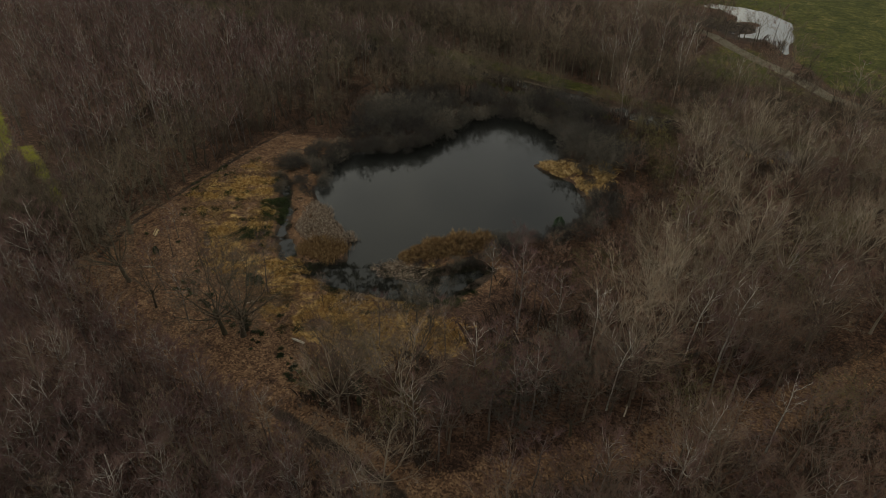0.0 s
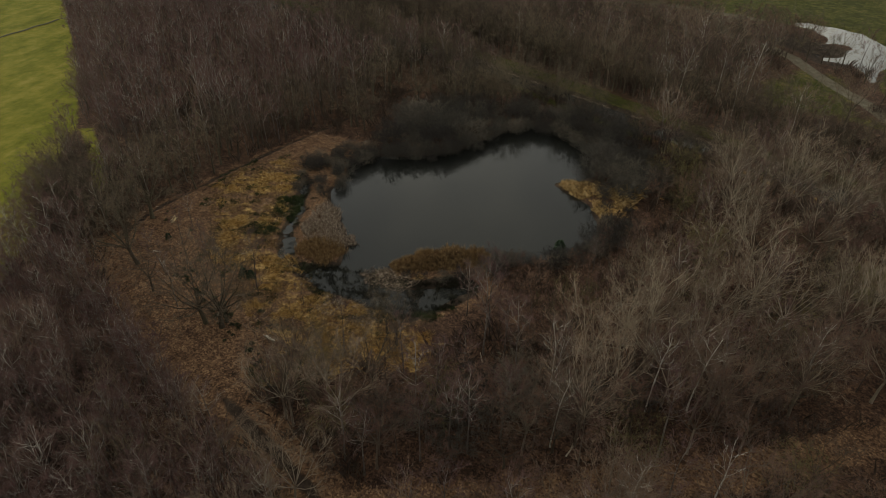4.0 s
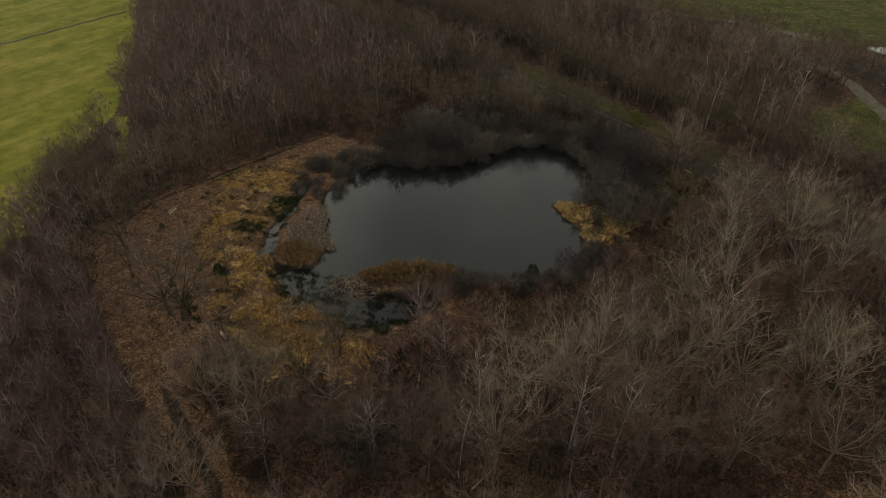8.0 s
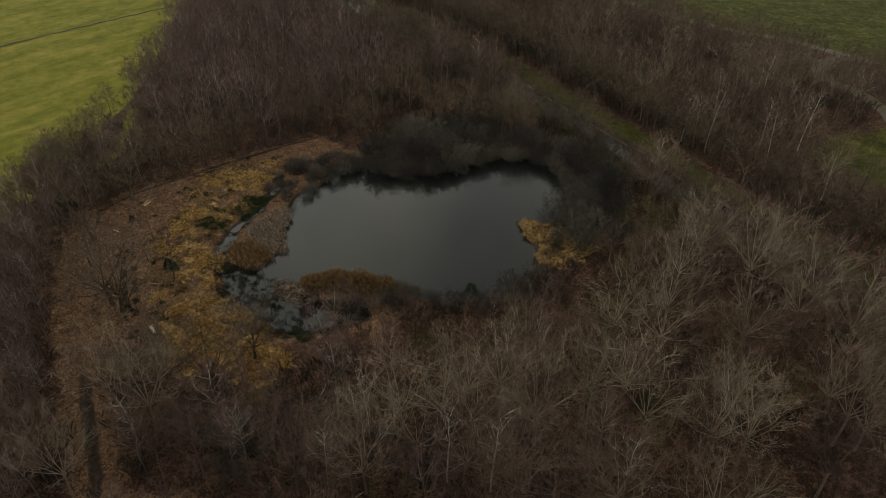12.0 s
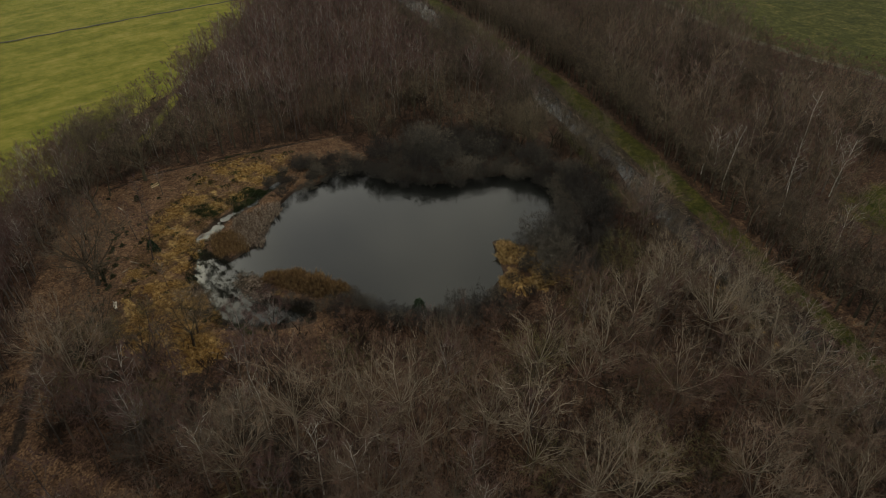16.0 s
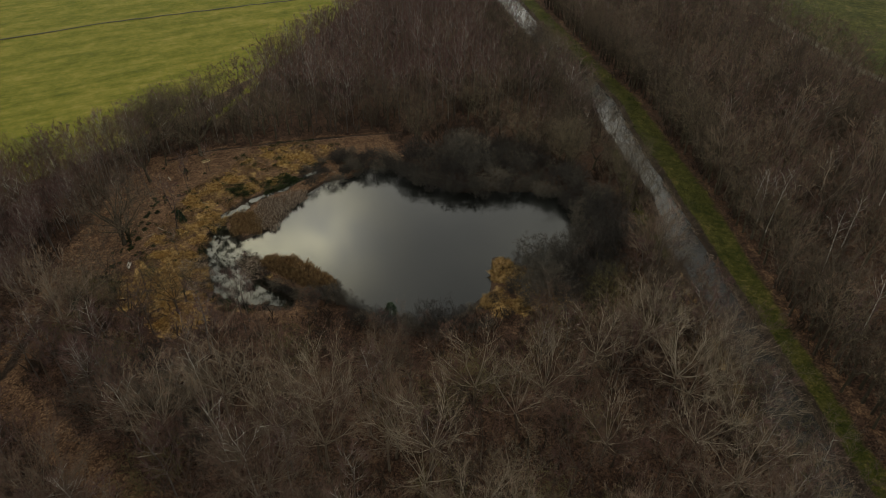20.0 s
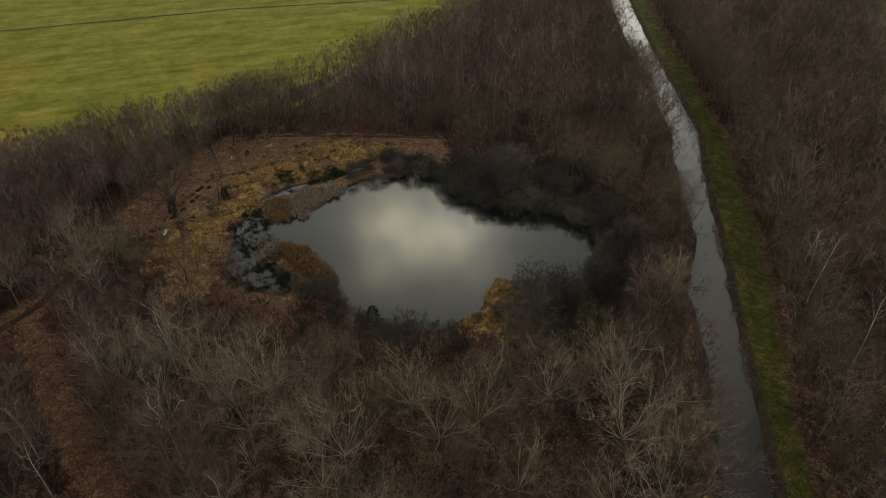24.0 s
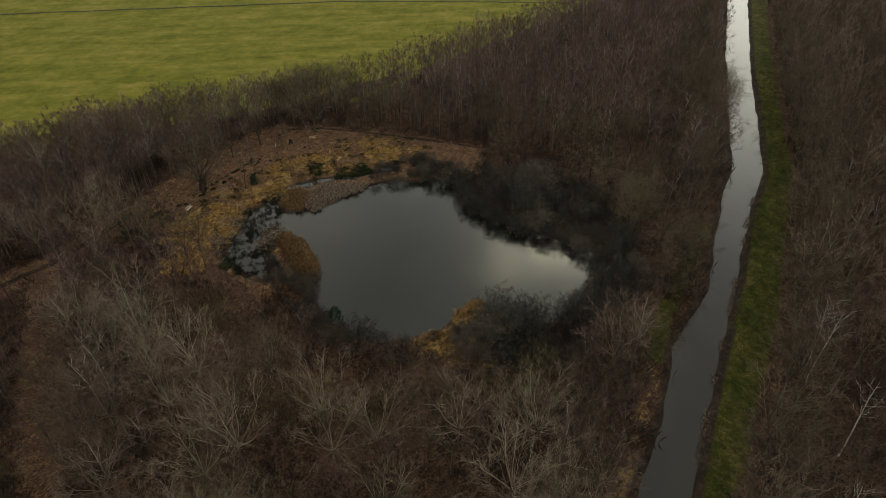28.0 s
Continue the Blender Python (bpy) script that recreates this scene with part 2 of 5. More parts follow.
M_GRASS = tinted("grass_blade", [(0.3, (0.016, 0.024, 0.006)), (0.47, (0.034, 0.043, 0.011)), (0.56, (0.09, 0.080, 0.030)), (0.7, (0.24, 0.18, 0.08))], 0.35, 0.85, 0.0, 0)
M_PLANK = tinted("weathered_plank", [(0.2, (0.42, 0.38, 0.31)), (0.8, (0.66, 0.61, 0.52))], 9.0, 0.8, 0.2)
M_PLANK_TAN = tinted("tan_plank", [(0.2, (0.36, 0.27, 0.14)), (0.8, (0.58, 0.46, 0.26))], 9.0, 0.8, 0.2)
M_DEADWOOD = tinted("bleached_wood", [(0.2, (0.25, 0.20, 0.15)), (0.8, (0.52, 0.46, 0.37))], 6.0, 0.85, 0.3)
M_POST = tinted("post_wood", [(0.2, (0.08, 0.065, 0.05)), (0.8, (0.16, 0.13, 0.10))], 6.0, 0.85, 0.3)


def water_material(name, murk, rough, ripple):
    m, n, l, bsdf = nodes_of(name)
    l.new(ramp_node(n, l, noise_node(n, l, 0.05, 3.0), [(0.3, murk), (0.7, tuple(c * 1.35 for c in murk))]), bsdf.inputs["Base Color"])
    bsdf.inputs["Roughness"].default_value, bsdf.inputs["IOR"].default_value = rough, 1.33
    h = math_node(n, l, "ADD", noise_node(n, l, 0.5, 2.0), math_node(n, l, "MULTIPLY", noise_node(n, l, 5.0, 3.0), 0.15))
    bump_node(n, l, h, bsdf, ripple, 0.05)
    return m


M_POND = water_material("pond_water", (0.0085, 0.0090, 0.0080), 0.06, 0.05)
M_CANAL = water_material("canal_water", (0.016, 0.014, 0.011), 0.05, 0.05)
M_FLOOD = water_material("flood_water", (0.03, 0.028, 0.022), 0.05, 0.05)


def ground_material():
    m, n, l, bsdf = nodes_of("woodland_ground")
    fine, mid, broad = noise_node(n, l, 2.5, 5.0, 0.85), noise_node(n, l, 0.38, 4.0, 0.7), noise_node(n, l, 0.11, 3.0)
    speck = noise_node(n, l, 0.9, 7.0, 0.9)

    def flecks(scale):
        co, vor = n.new("ShaderNodeTexCoord"), n.new("ShaderNodeTexVoronoi")
        vor.inputs["Scale"].default_value = scale
        l.new(co.outputs["Object"], vor.inputs["Vector"])
        sep = n.new("ShaderNodeSeparateColor")
        l.new(vor.outputs["Color"], sep.inputs[0])
        return math_node(n, l, "ADD", math_node(n, l, "MULTIPLY", sep.outputs[0], 0.4), 0.3)

    leaf, clod = flecks(4.2), flecks(1.3)

    def blend(*pairs):
        total = None
        for src, w in pairs:
            term = math_node(n, l, "MULTIPLY", src, w)
            total = term if total is None else math_node(n, l, "ADD", total, term)
        return total

    def mask(name, ragged=1.0, hard=3.0):
        a = n.new("ShaderNodeAttribute")
        a.attribute_name = name
        rag = math_node(n, l, "MULTIPLY", math_node(n, l, "SUBTRACT", blend((mid, 0.6), (broad, 0.4)), 0.5), 2.0 * ragged)
        s = math_node(n, l, "ADD", a.outputs["Fac"], rag)
        return math_node(n, l, "ADD", math_node(n, l, "MULTIPLY", s, hard), 0.5, clamp=True)

    col = ramp_node(n, l, blend((leaf, 0.3), (speck, 0.4), (mid, 0.2), (broad, 0.1)), [(0.36, (0.010, 0.0065, 0.0055)), (0.46, (0.036, 0.021, 0.015)), (0.54, (0.086, 0.049, 0.032)), (0.66, (0.22, 0.135, 0.082))])
    orange = ramp_node(n, l, blend((leaf, 0.38), (clod, 0.1), (speck, 0.3), (mid, 0.22)), [(0.36, (0.022, 0.014, 0.009)), (0.46, (0.085, 0.048, 0.029)), (0.54, (0.158, 0.091, 0.052)), (0.66, (0.35, 0.225, 0.13))])
    straw = ramp_node(n, l, blend((leaf, 0.2), (clod, 0.2), (speck, 0.2), (mid, 0.4)), [(0.38, (0.022, 0.015, 0.008)), (0.47, (0.10, 0.060, 0.026)), (0.54, (0.27, 0.165, 0.060)), (0.64, (0.58, 0.40, 0.17))])
    green = ramp_node(n, l, blend((leaf, 0.2), (clod, 0.15), (fine, 0.15), (mid, 0.3), (broad, 0.2)), [(0.36, (0.012, 0.017, 0.004)), (0.46, (0.032, 0.038, 0.008)), (0.54, (0.066, 0.064, 0.014)), (0.64, (0.19, 0.14, 0.055))])
    stripes = noise_node(n, l, 0.16, 5.0, 0.65, (5.0, 1.0, 1.0), 119.0)
    meadow = ramp_node(n, l, blend((stripes, 0.36), (broad, 0.26), (mid, 0.24), (fine, 0.14)), [(0.36, (0.066, 0.082, 0.009)), (0.46, (0.122, 0.127, 0.014)), (0.54, (0.185, 0.168, 0.026)), (0.64, (0.28, 0.225, 0.058))])
    mud = ramp_node(n, l, blend((speck, 0.6), (mid, 0.4)), [(0.38, (0.012, 0.009, 0.007)), (0.5, (0.035, 0.025, 0.019)), (0.64, (0.09, 0.065, 0.048))])
    gravel = ramp_node(n, l, blend((fine, 0.5), (mid, 0.5)), [(0.35, (0.055, 0.047, 0.034)), (0.5, (0.115, 0.100, 0.072)), (0.65, (0.19, 0.17, 0.125))])
    for name, c, ragged, hard in (("litter", orange, 1.4, 2.0), ("straw", straw, 2.2, 3.0), ("green", green, 1.1, 2.5), ("meadow", meadow, 0.5, 4.0),
                                  ("gravel", gravel, 0.35, 5.0), ("mud", mud, 0.9, 4.0)):
        col = mix_node(n, l, mask(name, ragged, hard), col, c)
    l.new(col, bsdf.inputs["Base Color"])
    bsdf.inputs["Roughness"].default_value = 0.95
    bsdf.inputs["Specular IOR Level"].default_value = 0.08
    bump_node(n, l, blend((speck, 0.7), (mid, 0.3)), bsdf, 0.9, 0.25)
    return m


M_GROUND = ground_material()

# ---- the plan ----
WATER = -0.6
POND = [(-58, 66), (-56, 70), (-52, 78), (-47, 83), (-42, 86), (-38.5, 91), (-36.5, 97), (-37, 103), (-39.5, 107), (-44, 111), (-50, 112), (-54.5, 113), (-55, 114.5),
        (-52, 117.5), (-50.5, 122), (-54, 128), (-60, 133), (-68, 135), (-76, 133), (-79, 127), (-79.5, 118), (-80, 109), (-83, 103), (-87, 99), (-92, 94), (-93, 89),
        (-88, 84), (-86, 78), (-80, 73), (-75, 70.5), (-68, 68.5), (-66, 66), (-63, 62), (-60, 63)]
MARSH = [(-58, 68), (-66, 67), (-74, 71), (-80, 74), (-86, 77), (-92, 78), (-94, 73), (-88, 66), (-80, 57), (-72, 55), (-66, 54), (-58, 54), (-49, 57), (-42, 63), (-40, 71), (-43, 77), (-48, 71)]
SHALLOWS = [(-68, 57), (-66, 61.5), (-58, 65), (-50, 68.5), (-45.5, 75.5), (-42, 75), (-42.5, 69), (-44.5, 62), (-48, 59.3), (-54, 58), (-61, 55.8)]
CHANNEL = [(-91.7, 76), (-87, 71), (-83.6, 68.3), (-79.3, 62.5), (-75.5, 59.5), (-72, 57.2), (-66, 57.5)]
POOL = [(-74.5, 56.8), (-78, 60.3), (-78, 64), (-74, 62.5), (-71.8, 60), (-71.5, 57.5)]
RUSHES = [(-86.9, 64.6), (-90.5, 68.2), (-88.5, 73), (-86, 71), (-83, 67.6), (-81.5, 65)]
RUSHES_WEST = [(-85, 54.5), (-85.6, 59.5), (-82.3, 63), (-79.8, 60)]
REEDS_WEST = [(-78, 65), (-82.4, 74.2), (-79.7, 74.6), (-75, 72), (-71, 70.4), (-66, 69.4), (-67.5, 66.5), (-73, 63.5)]
REEDS_RUST = [(-71.5, 59.5), (-73.7, 61.5), (-71, 66), (-65.8, 66.6), (-65.3, 60.9)]
REEDS_ROUND = [(-57, 69.5), (-55, 75), (-51.5, 80), (-47.5, 83), (-45, 82.5), (-46, 79.5), (-49, 75.5), (-52, 71.5), (-54.5, 69)]
STRAW_MAT = [(-60, 64.5), (-57.5, 67.5), (-53, 69), (-50, 69.5), (-51, 66), (-56, 63.5)]
BANK_MID = [(-294, 148.5), (-198, 155.5), (-150, 160.5), (-126, 162), (-108, 160), (-87, 159.5), (-48, 158), (-28, 157.5), (20, 155)]
REEDS_SPIT = [(-55, 113.6), (-49, 112.3), (-44, 111), (-39, 108), (-36, 111), (-38, 117), (-38, 124), (-41, 126), (-44, 121), (-50, 118), (-53, 116)]
CLEARING = [(-105, 45), (-112, 92), (-96, 97), (-88, 84), (-80, 73), (-60, 66), (-50, 80), (-44, 84), (-38, 76), (-42, 64), (-43, 54), (-46, 44), (-48, 36.5), (-60, 36), (-96, 37)]
STRAW = [(-40, 50), (-48, 45), (-57, 44), (-66, 46.5), (-75, 48), (-84, 50), (-94, 56), (-103, 62), (-106, 70), (-103, 78), (-96, 79), (-92, 72), (-84, 63), (-79, 58.5), (-72, 57.5), (-66, 56), (-60, 55), (-53, 57.5), (-46, 60), (-40, 61), (-37, 57)]
FIELD_WEST = [(-20, -70), (-50, -9), (-72, -5), (-88, 8), (-99, 19), (-113, 29), (-135, 40), (-146, 46), (-157, 53), (-205, 70), (-290, 95), (-600, 180), (-2600, 700), (-2600, -2600), (-20, -2600)]
FIELD_NORTH = [(-2600, 700), (-700, 300), (-300, 256), (-191, 250), (-145, 250), (-120, 255), (-101, 260), (-70, 268), (-44, 268), (-30, 258), (-22, 222), (-8, 202), (20, 193), (80, 186), (2600, 60), (2600, 2600), (-2600, 2600)]
FLOOD = [(-66, 270), (-62, 276), (-52, 278), (-42, 276), (-30, 266), (-26.5, 247), (-24, 224), (-28, 229), (-34, 238), (-42, 236), (-47, 240), (-50, 262), (-57, 268)]
GRASS_EAST = [(-46, 186), (-50, 200), (-46, 226), (-30, 226), (-18, 200), (10, 190), (0, 187), (-20, 190), (-32, 186)]
CANAL_SOUTH = [(-700, 105), (-290, 138), (-212, 144), (-154, 150), (-126, 153), (-114, 152), (-91, 152.3), (-75, 152.8), (-66, 151), (-56, 149), (-41, 150), (-25, 149), (20, 147), (200, 140)]
CANAL_NORTH = [(-700, 114), (-294, 146), (-198, 153), (-150, 158), (-126, 160), (-108, 158.2), (-87, 157.6), (-69, 157), (-48, 156), (-28, 155.6), (20, 153), (200, 146)]
BANK_NORTH = [(-700, 122), (-294, 153), (-239, 157), (-175, 162), (-128, 166.5), (-103, 165.5), (-75, 165), (-52, 163), (-30, 160.5), (20, 158), (200, 151)]
TRACK = [(20, 24), (-20, 30), (-30, 33), (-48, 33), (-70, 33), (-88, 34.5), (-98, 38)]
RIDE_WEST = [(-119, 43.5), (-132, 48), (-151, 53)]
HEDGE_TRACK = [(-99, 39), (-104, 48), (-107, 64), (-110, 84), (-113, 114), (-116, 140)]
RIDE_EAST = [(-26, 34), (-17, 44), (-8, 55), (4, 70), (16, 90), (30, 120)]
PATH_NORTH = [(-420, 250), (-191, 247), (-145, 248), (-119, 255), (-104, 262), (-75, 266)]
PATH_EAST = [(-82, 267), (-83.5, 253.5), (-77.6, 242.7), (-68.5, 238.4), (-61, 237.4), (-49.5, 231.5), (-41.5, 223.5), (-31, 214.5), (-20, 206), (-7.5, 194), (8, 188), (60, 184), (160, 172)]
FIELD_DITCH = [(-90, -230), (-140, -137), (-216, -14), (-238, 38), (-256, 84)]
BUSHES = [(-88, 98), (-96, 99), (-99, 112), (-93, 127), (-85, 135.5), (-71, 140.5), (-56, 139.5), (-44, 134), (-37, 127), (-37.5, 117), (-45, 119), (-52, 118)] + [(-50.5, 122), (-55, 128), (-60, 132), (-68, 133), (-75, 131), (-77, 122), (-77, 109), (-81, 102)]

NORTH_GAP = [(-160, 264), (-140, 240), (-112, 219), (-95, 222), (-80, 227), (-56, 231), (-46, 236), (-50, 262), (-60, 275), (-104, 265)]
SHORE_FAR = [(-90, 87), (-91.5, 93), (-87, 98), (-82.5, 102), (-79.5, 109), (-79, 118), (-78.5, 126), (-75.5, 131.5), (-68, 133.5), (-60, 131.8), (-55.5, 128.5)]
BUSHES_WEST = [(-84.5, 73.5), (-83.2, 77.5), (-86, 82), (-90.5, 87.5), (-91, 94), (-87, 98), (-93, 99), (-98, 92), (-99, 84), (-97, 77), (-91, 72)]


def inside(pts, poly):
    """Signed distance of points to a polygon's outline, positive inside."""
    p = np.asarray(pts, float)
    best, within = np.full(len(p), 1e9), np.zeros(len(p), bool)
    for (ax, ay), (bx, by) in zip(poly, poly[1:] + poly[:1]):
        ex, ey = bx - ax, by - ay
        s = np.clip(((p[:, 0] - ax) * ex + (p[:, 1] - ay) * ey) / (ex * ex + ey * ey), 0, 1)
        best = np.minimum(best, np.hypot(p[:, 0] - ax - s * ex, p[:, 1] - ay - s * ey))
        if ay != by:
            cross = ((ay > p[:, 1]) != (by > p[:, 1])) & (p[:, 0] < ex * (p[:, 1] - ay) / (by - ay) + ax)
            within ^= cross
    return np.where(within, best, -best)


def along(pts, line):
    """Distance of points to a polyline."""
    p = np.asarray(pts, float)
    best = np.full(len(p), 1e9)
    for (ax, ay), (bx, by) in zip(line, line[1:]):
        ex, ey = bx - ax, by - ay
        s = np.clip(((p[:, 0] - ax) * ex + (p[:, 1] - ay) * ey) / (ex * ex + ey * ey), 0, 1)
        best = np.minimum(best, np.hypot(p[:, 0] - ax - s * ex, p[:, 1] - ay - s * ey))
    return best


def wavy(p, scale, seed=0.0):
    """Smooth plan noise, about -1 to 1, from a few crossed waves."""
    x, y = p[:, 0] / scale + seed, p[:, 1] / scale + seed * 1.7
    return (np.sin(x * 1.0 + 1.3 * np.sin(y * 0.7 + seed)) + np.sin(y * 1.1 + 1.7 * np.sin(x * 0.6)) + 0.6 * np.sin(2.3 * x + 1.9 * y) + 0.6 * np.sin(2.1 * y - 1.7 * x)) / 3.2


CANAL = CANAL_SOUTH + CANAL_NORTH[::-1]
GRASS_BANK = CANAL_NORTH + BANK_NORTH[::-1]


def height(p):
    p = np.asarray(p, float)
    z = 0.12 * wavy(p, 5.0) + 0.06 * wavy(p, 1.7, 2.0)
    pond = inside(p, POND) + 0.5 * wavy(p, 2.2, 4.0)
    marsh = inside(p, MARSH)
    canal = inside(p, CANAL) + 0.35 * wavy(p, 2.6, 1.0)
    flood = inside(p, FLOOD) + 1.0 * wavy(p, 3.0, 3.0)
    flood = np.minimum(flood, np.hypot((p[:, 0] + 44) * 1.1, (p[:, 1] - 250) * 0.55) - 4.5 + 1.6 * wavy(p, 2.0, 5.0))
    soak = np.max([inside(p, SHALLOWS), 1.1 - along(p, CHANNEL), inside(p, POOL)], axis=0) + 0.5 * wavy(p, 1.5, 6.0)
    wet = WATER + np.clip(0.16 - 0.28 * soak, -0.22, 0.3) + 0.12 * wavy(p, 0.75, 8.0) + 0.10 * wavy(p, 0.31, 2.0)
    k = np.clip(marsh / 3.0 + 0.5, 0, 1)
    z = z * (1 - k) + wet * k
    z = np.where(pond > -2.2, np.minimum(z, np.clip(WATER - 0.3 * pond, WATER - 1.2, 0.2)), z)
    z = np.where(canal > -1.4, np.minimum(z, np.clip(WATER - 0.5 * canal, WATER - 1.2, 0.3)), z)
    z = np.where(flood > -2.0, np.minimum(z, np.clip(-0.25 - 0.12 * flood, -0.6, 0.1)), z)
    mound = np.clip(1 - along(p, HEDGE_TRACK) / 1.2, 0, 1)
    return z - 0.35 * mound


def mesh_from(name, verts, tris, mats, which=None, tint=None, smooth=False):
    """A mesh from arrays of corners and triangles."""
    me = bpy.data.meshes.new(name)
    verts, tris = np.asarray(verts, np.float32), np.asarray(tris, np.int32)
    me.vertices.add(len(verts))
    me.vertices.foreach_set("co", verts.ravel())
    me.loops.add(tris.size)
    me.loops.foreach_set("vertex_index", tris.ravel())
    me.polygons.add(len(tris))
    me.polygons.foreach_set("loop_start", np.arange(0, tris.size, tris.shape[1], dtype=np.int32))
    for m in mats:
        me.materials.append(m)
    if which is not None:
        me.polygons.foreach_set("material_index", np.asarray(which, np.int32))
    me.polygons.foreach_set("use_smooth", np.full(len(tris), smooth))
    if tint is not None:
        me.attributes.new("tint", "FLOAT", "POINT").data.foreach_set("value", np.asarray(tint, np.float32))
    me.update(calc_edges=True)
    return me


# ---- ground and water ----
def lines(*spans):
    out = []
    for a, b, step in spans:
        out += list(np.arange(a, b, step))
    return np.array(out + [spans[-1][1]])


gx = lines((-2600, -600, 200), (-600, -340, 20), (-340, -115, 3), (-115, -30, 0.8), (-30, 40, 1.5), (40, 130, 5), (130, 600, 40), (600, 2600, 200))
gy = lines((-2600, -500, 200), (-500, -180, 20), (-180, 28, 4), (28, 100, 0.8), (100, 168, 1.0), (168, 300, 3), (300, 600, 30), (600, 2600, 200))
GX, GY = np.meshgrid(gx, gy)
gp = np.stack([GX.ravel(), GY.ravel()], 1)
far_out = np.maximum(np.abs(gp[:, 0] + 100), np.abs(gp[:, 1] - 90)) > 420
gz = np.where(far_out, 0.0, height(gp))
i0 = (np.arange(len(gy) - 1)[:, None] * len(gx) + np.arange(len(gx) - 1)[None]).ravel()
quads = np.stack([i0, i0 + 1, i0 + 1 + len(gx), i0 + len(gx)], 1)
g_mesh = mesh_from("ground", np.c_[gp, gz], quads, [M_GROUND], smooth=True)


def paint(name, dist, soft):
    g_mesh.attributes.new(name, "FLOAT", "POINT").data.foreach_set("value", np.clip(dist / soft, -1.5, 1.5).astype(np.float32))


track_d, hedge_d, ride_d = along(gp, TRACK), along(gp, HEDGE_TRACK), along(gp, RIDE_EAST)
clear_d = inside(gp, CLEARING)
paint("litter", np.maximum(np.maximum(clear_d, 3.5 - track_d), np.maximum(2.6 - ride_d, inside(gp, BANK_NORTH + [(200, 153), (20, 162), (-30, 166), (-60, 167.5), (-103, 168), (-175, 165), (-294, 155)]) - 1.9)), 3.0)
paint("straw", np.max([np.minimum(inside(gp, STRAW), 2.2) + 3.4 * wavy(gp, 2.6, 2.2) + 2.2 * wavy(gp, 0.9, 5.0) - 1.9 + 1.4 * (gp[:, 0] > -60), np.minimum(inside(gp, REEDS_SPIT), 1.5) + 1.6 * wavy(gp, 1.6, 2.0), inside(gp, STRAW_MAT) * 0.3 + 0.8 * wavy(gp, 1.0, 3.0), 0.1 - along(gp, [(-58, 147.5), (-30, 147), (-10, 145)]), 1.1 - along(gp, BANK_MID) + 0.8 * wavy(gp, 3.0, 1.0)], axis=0), 4.0)
paint("green", np.maximum(np.maximum(inside(gp, GRASS_BANK), np.maximum(inside(gp, GRASS_EAST) * 0.25 - 0.9, np.where(gp[:, 1] > 100, inside(gp, FIELD_NORTH), -50))), 1.5 - along(gp, [(-96, 150), (-60, 146), (-52, 147)])), 2.5)
paint("meadow", np.maximum(inside(gp, FIELD_WEST), 1.2 - along(gp, RIDE_WEST)), 3.0)
paint("gravel", np.maximum(2.0 - along(gp, PATH_NORTH), 2.2 - along(gp, PATH_EAST)), 2.0)
paint("mud", np.max([0.95 - track_d - 0.35 * np.abs(wavy(gp, 9.0, 5.0)) - np.clip((-47 - gp[:, 0]) * 0.12, 0, 2) - np.clip((gp[:, 0] + 22) * 0.1, 0, 2), 0.5 - hedge_d, np.minimum(inside(gp, SHALLOWS) + 1.0, 2.0), np.where(gp[:, 0] > -63, inside(gp, MARSH), -9.0) - 1.0, 1.2 - along(gp, CHANNEL), 0.5 - along(gp, FIELD_DITCH), 1.3 + inside(gp, CANAL), 0.6 + inside(gp, POND),
                     2.0 - along(gp, [(-58, 250), (-46, 246), (-40, 240)]) * 0.25], axis=0), 1.5)
tagged(new("ground", g_mesh), "woodland ground of brown leaf litter, straw and meadow grass", "ground", kind="structure")


def water_sheet(name, x0, y0, x1, y1, z, mat, label):
    me = mesh_from(name, [(x0, y0, z), (x1, y0, z), (x1, y1, z), (x0, y1, z)], [(0, 1, 2, 3)], [mat])
    return tagged(new(name, me), label, "water", kind="structure")


water_sheet("pond_water", -96, 50, -32, 137, WATER, M_POND, "still dark pond water mirroring a clouded sky")
canal_v = [(x, y - 2.5, WATER) for x, y in CANAL_SOUTH] + [(x, y + 2.5, WATER) for x, y in CANAL_NORTH[::-1]]
canal_mesh = bpy.data.meshes.new("canal_water")
canal_mesh.from_pydata(canal_v, [], [list(range(len(canal_v)))])
canal_mesh.materials.append(M_CANAL)
tagged(new("canal_water", canal_mesh), "narrow straight brown canal water between grassy banks", "water", kind="structure")
water_sheet("flood_water", -76, 218, -20, 282, -0.32, M_FLOOD, "pale shallow flood water beside a gravel path")


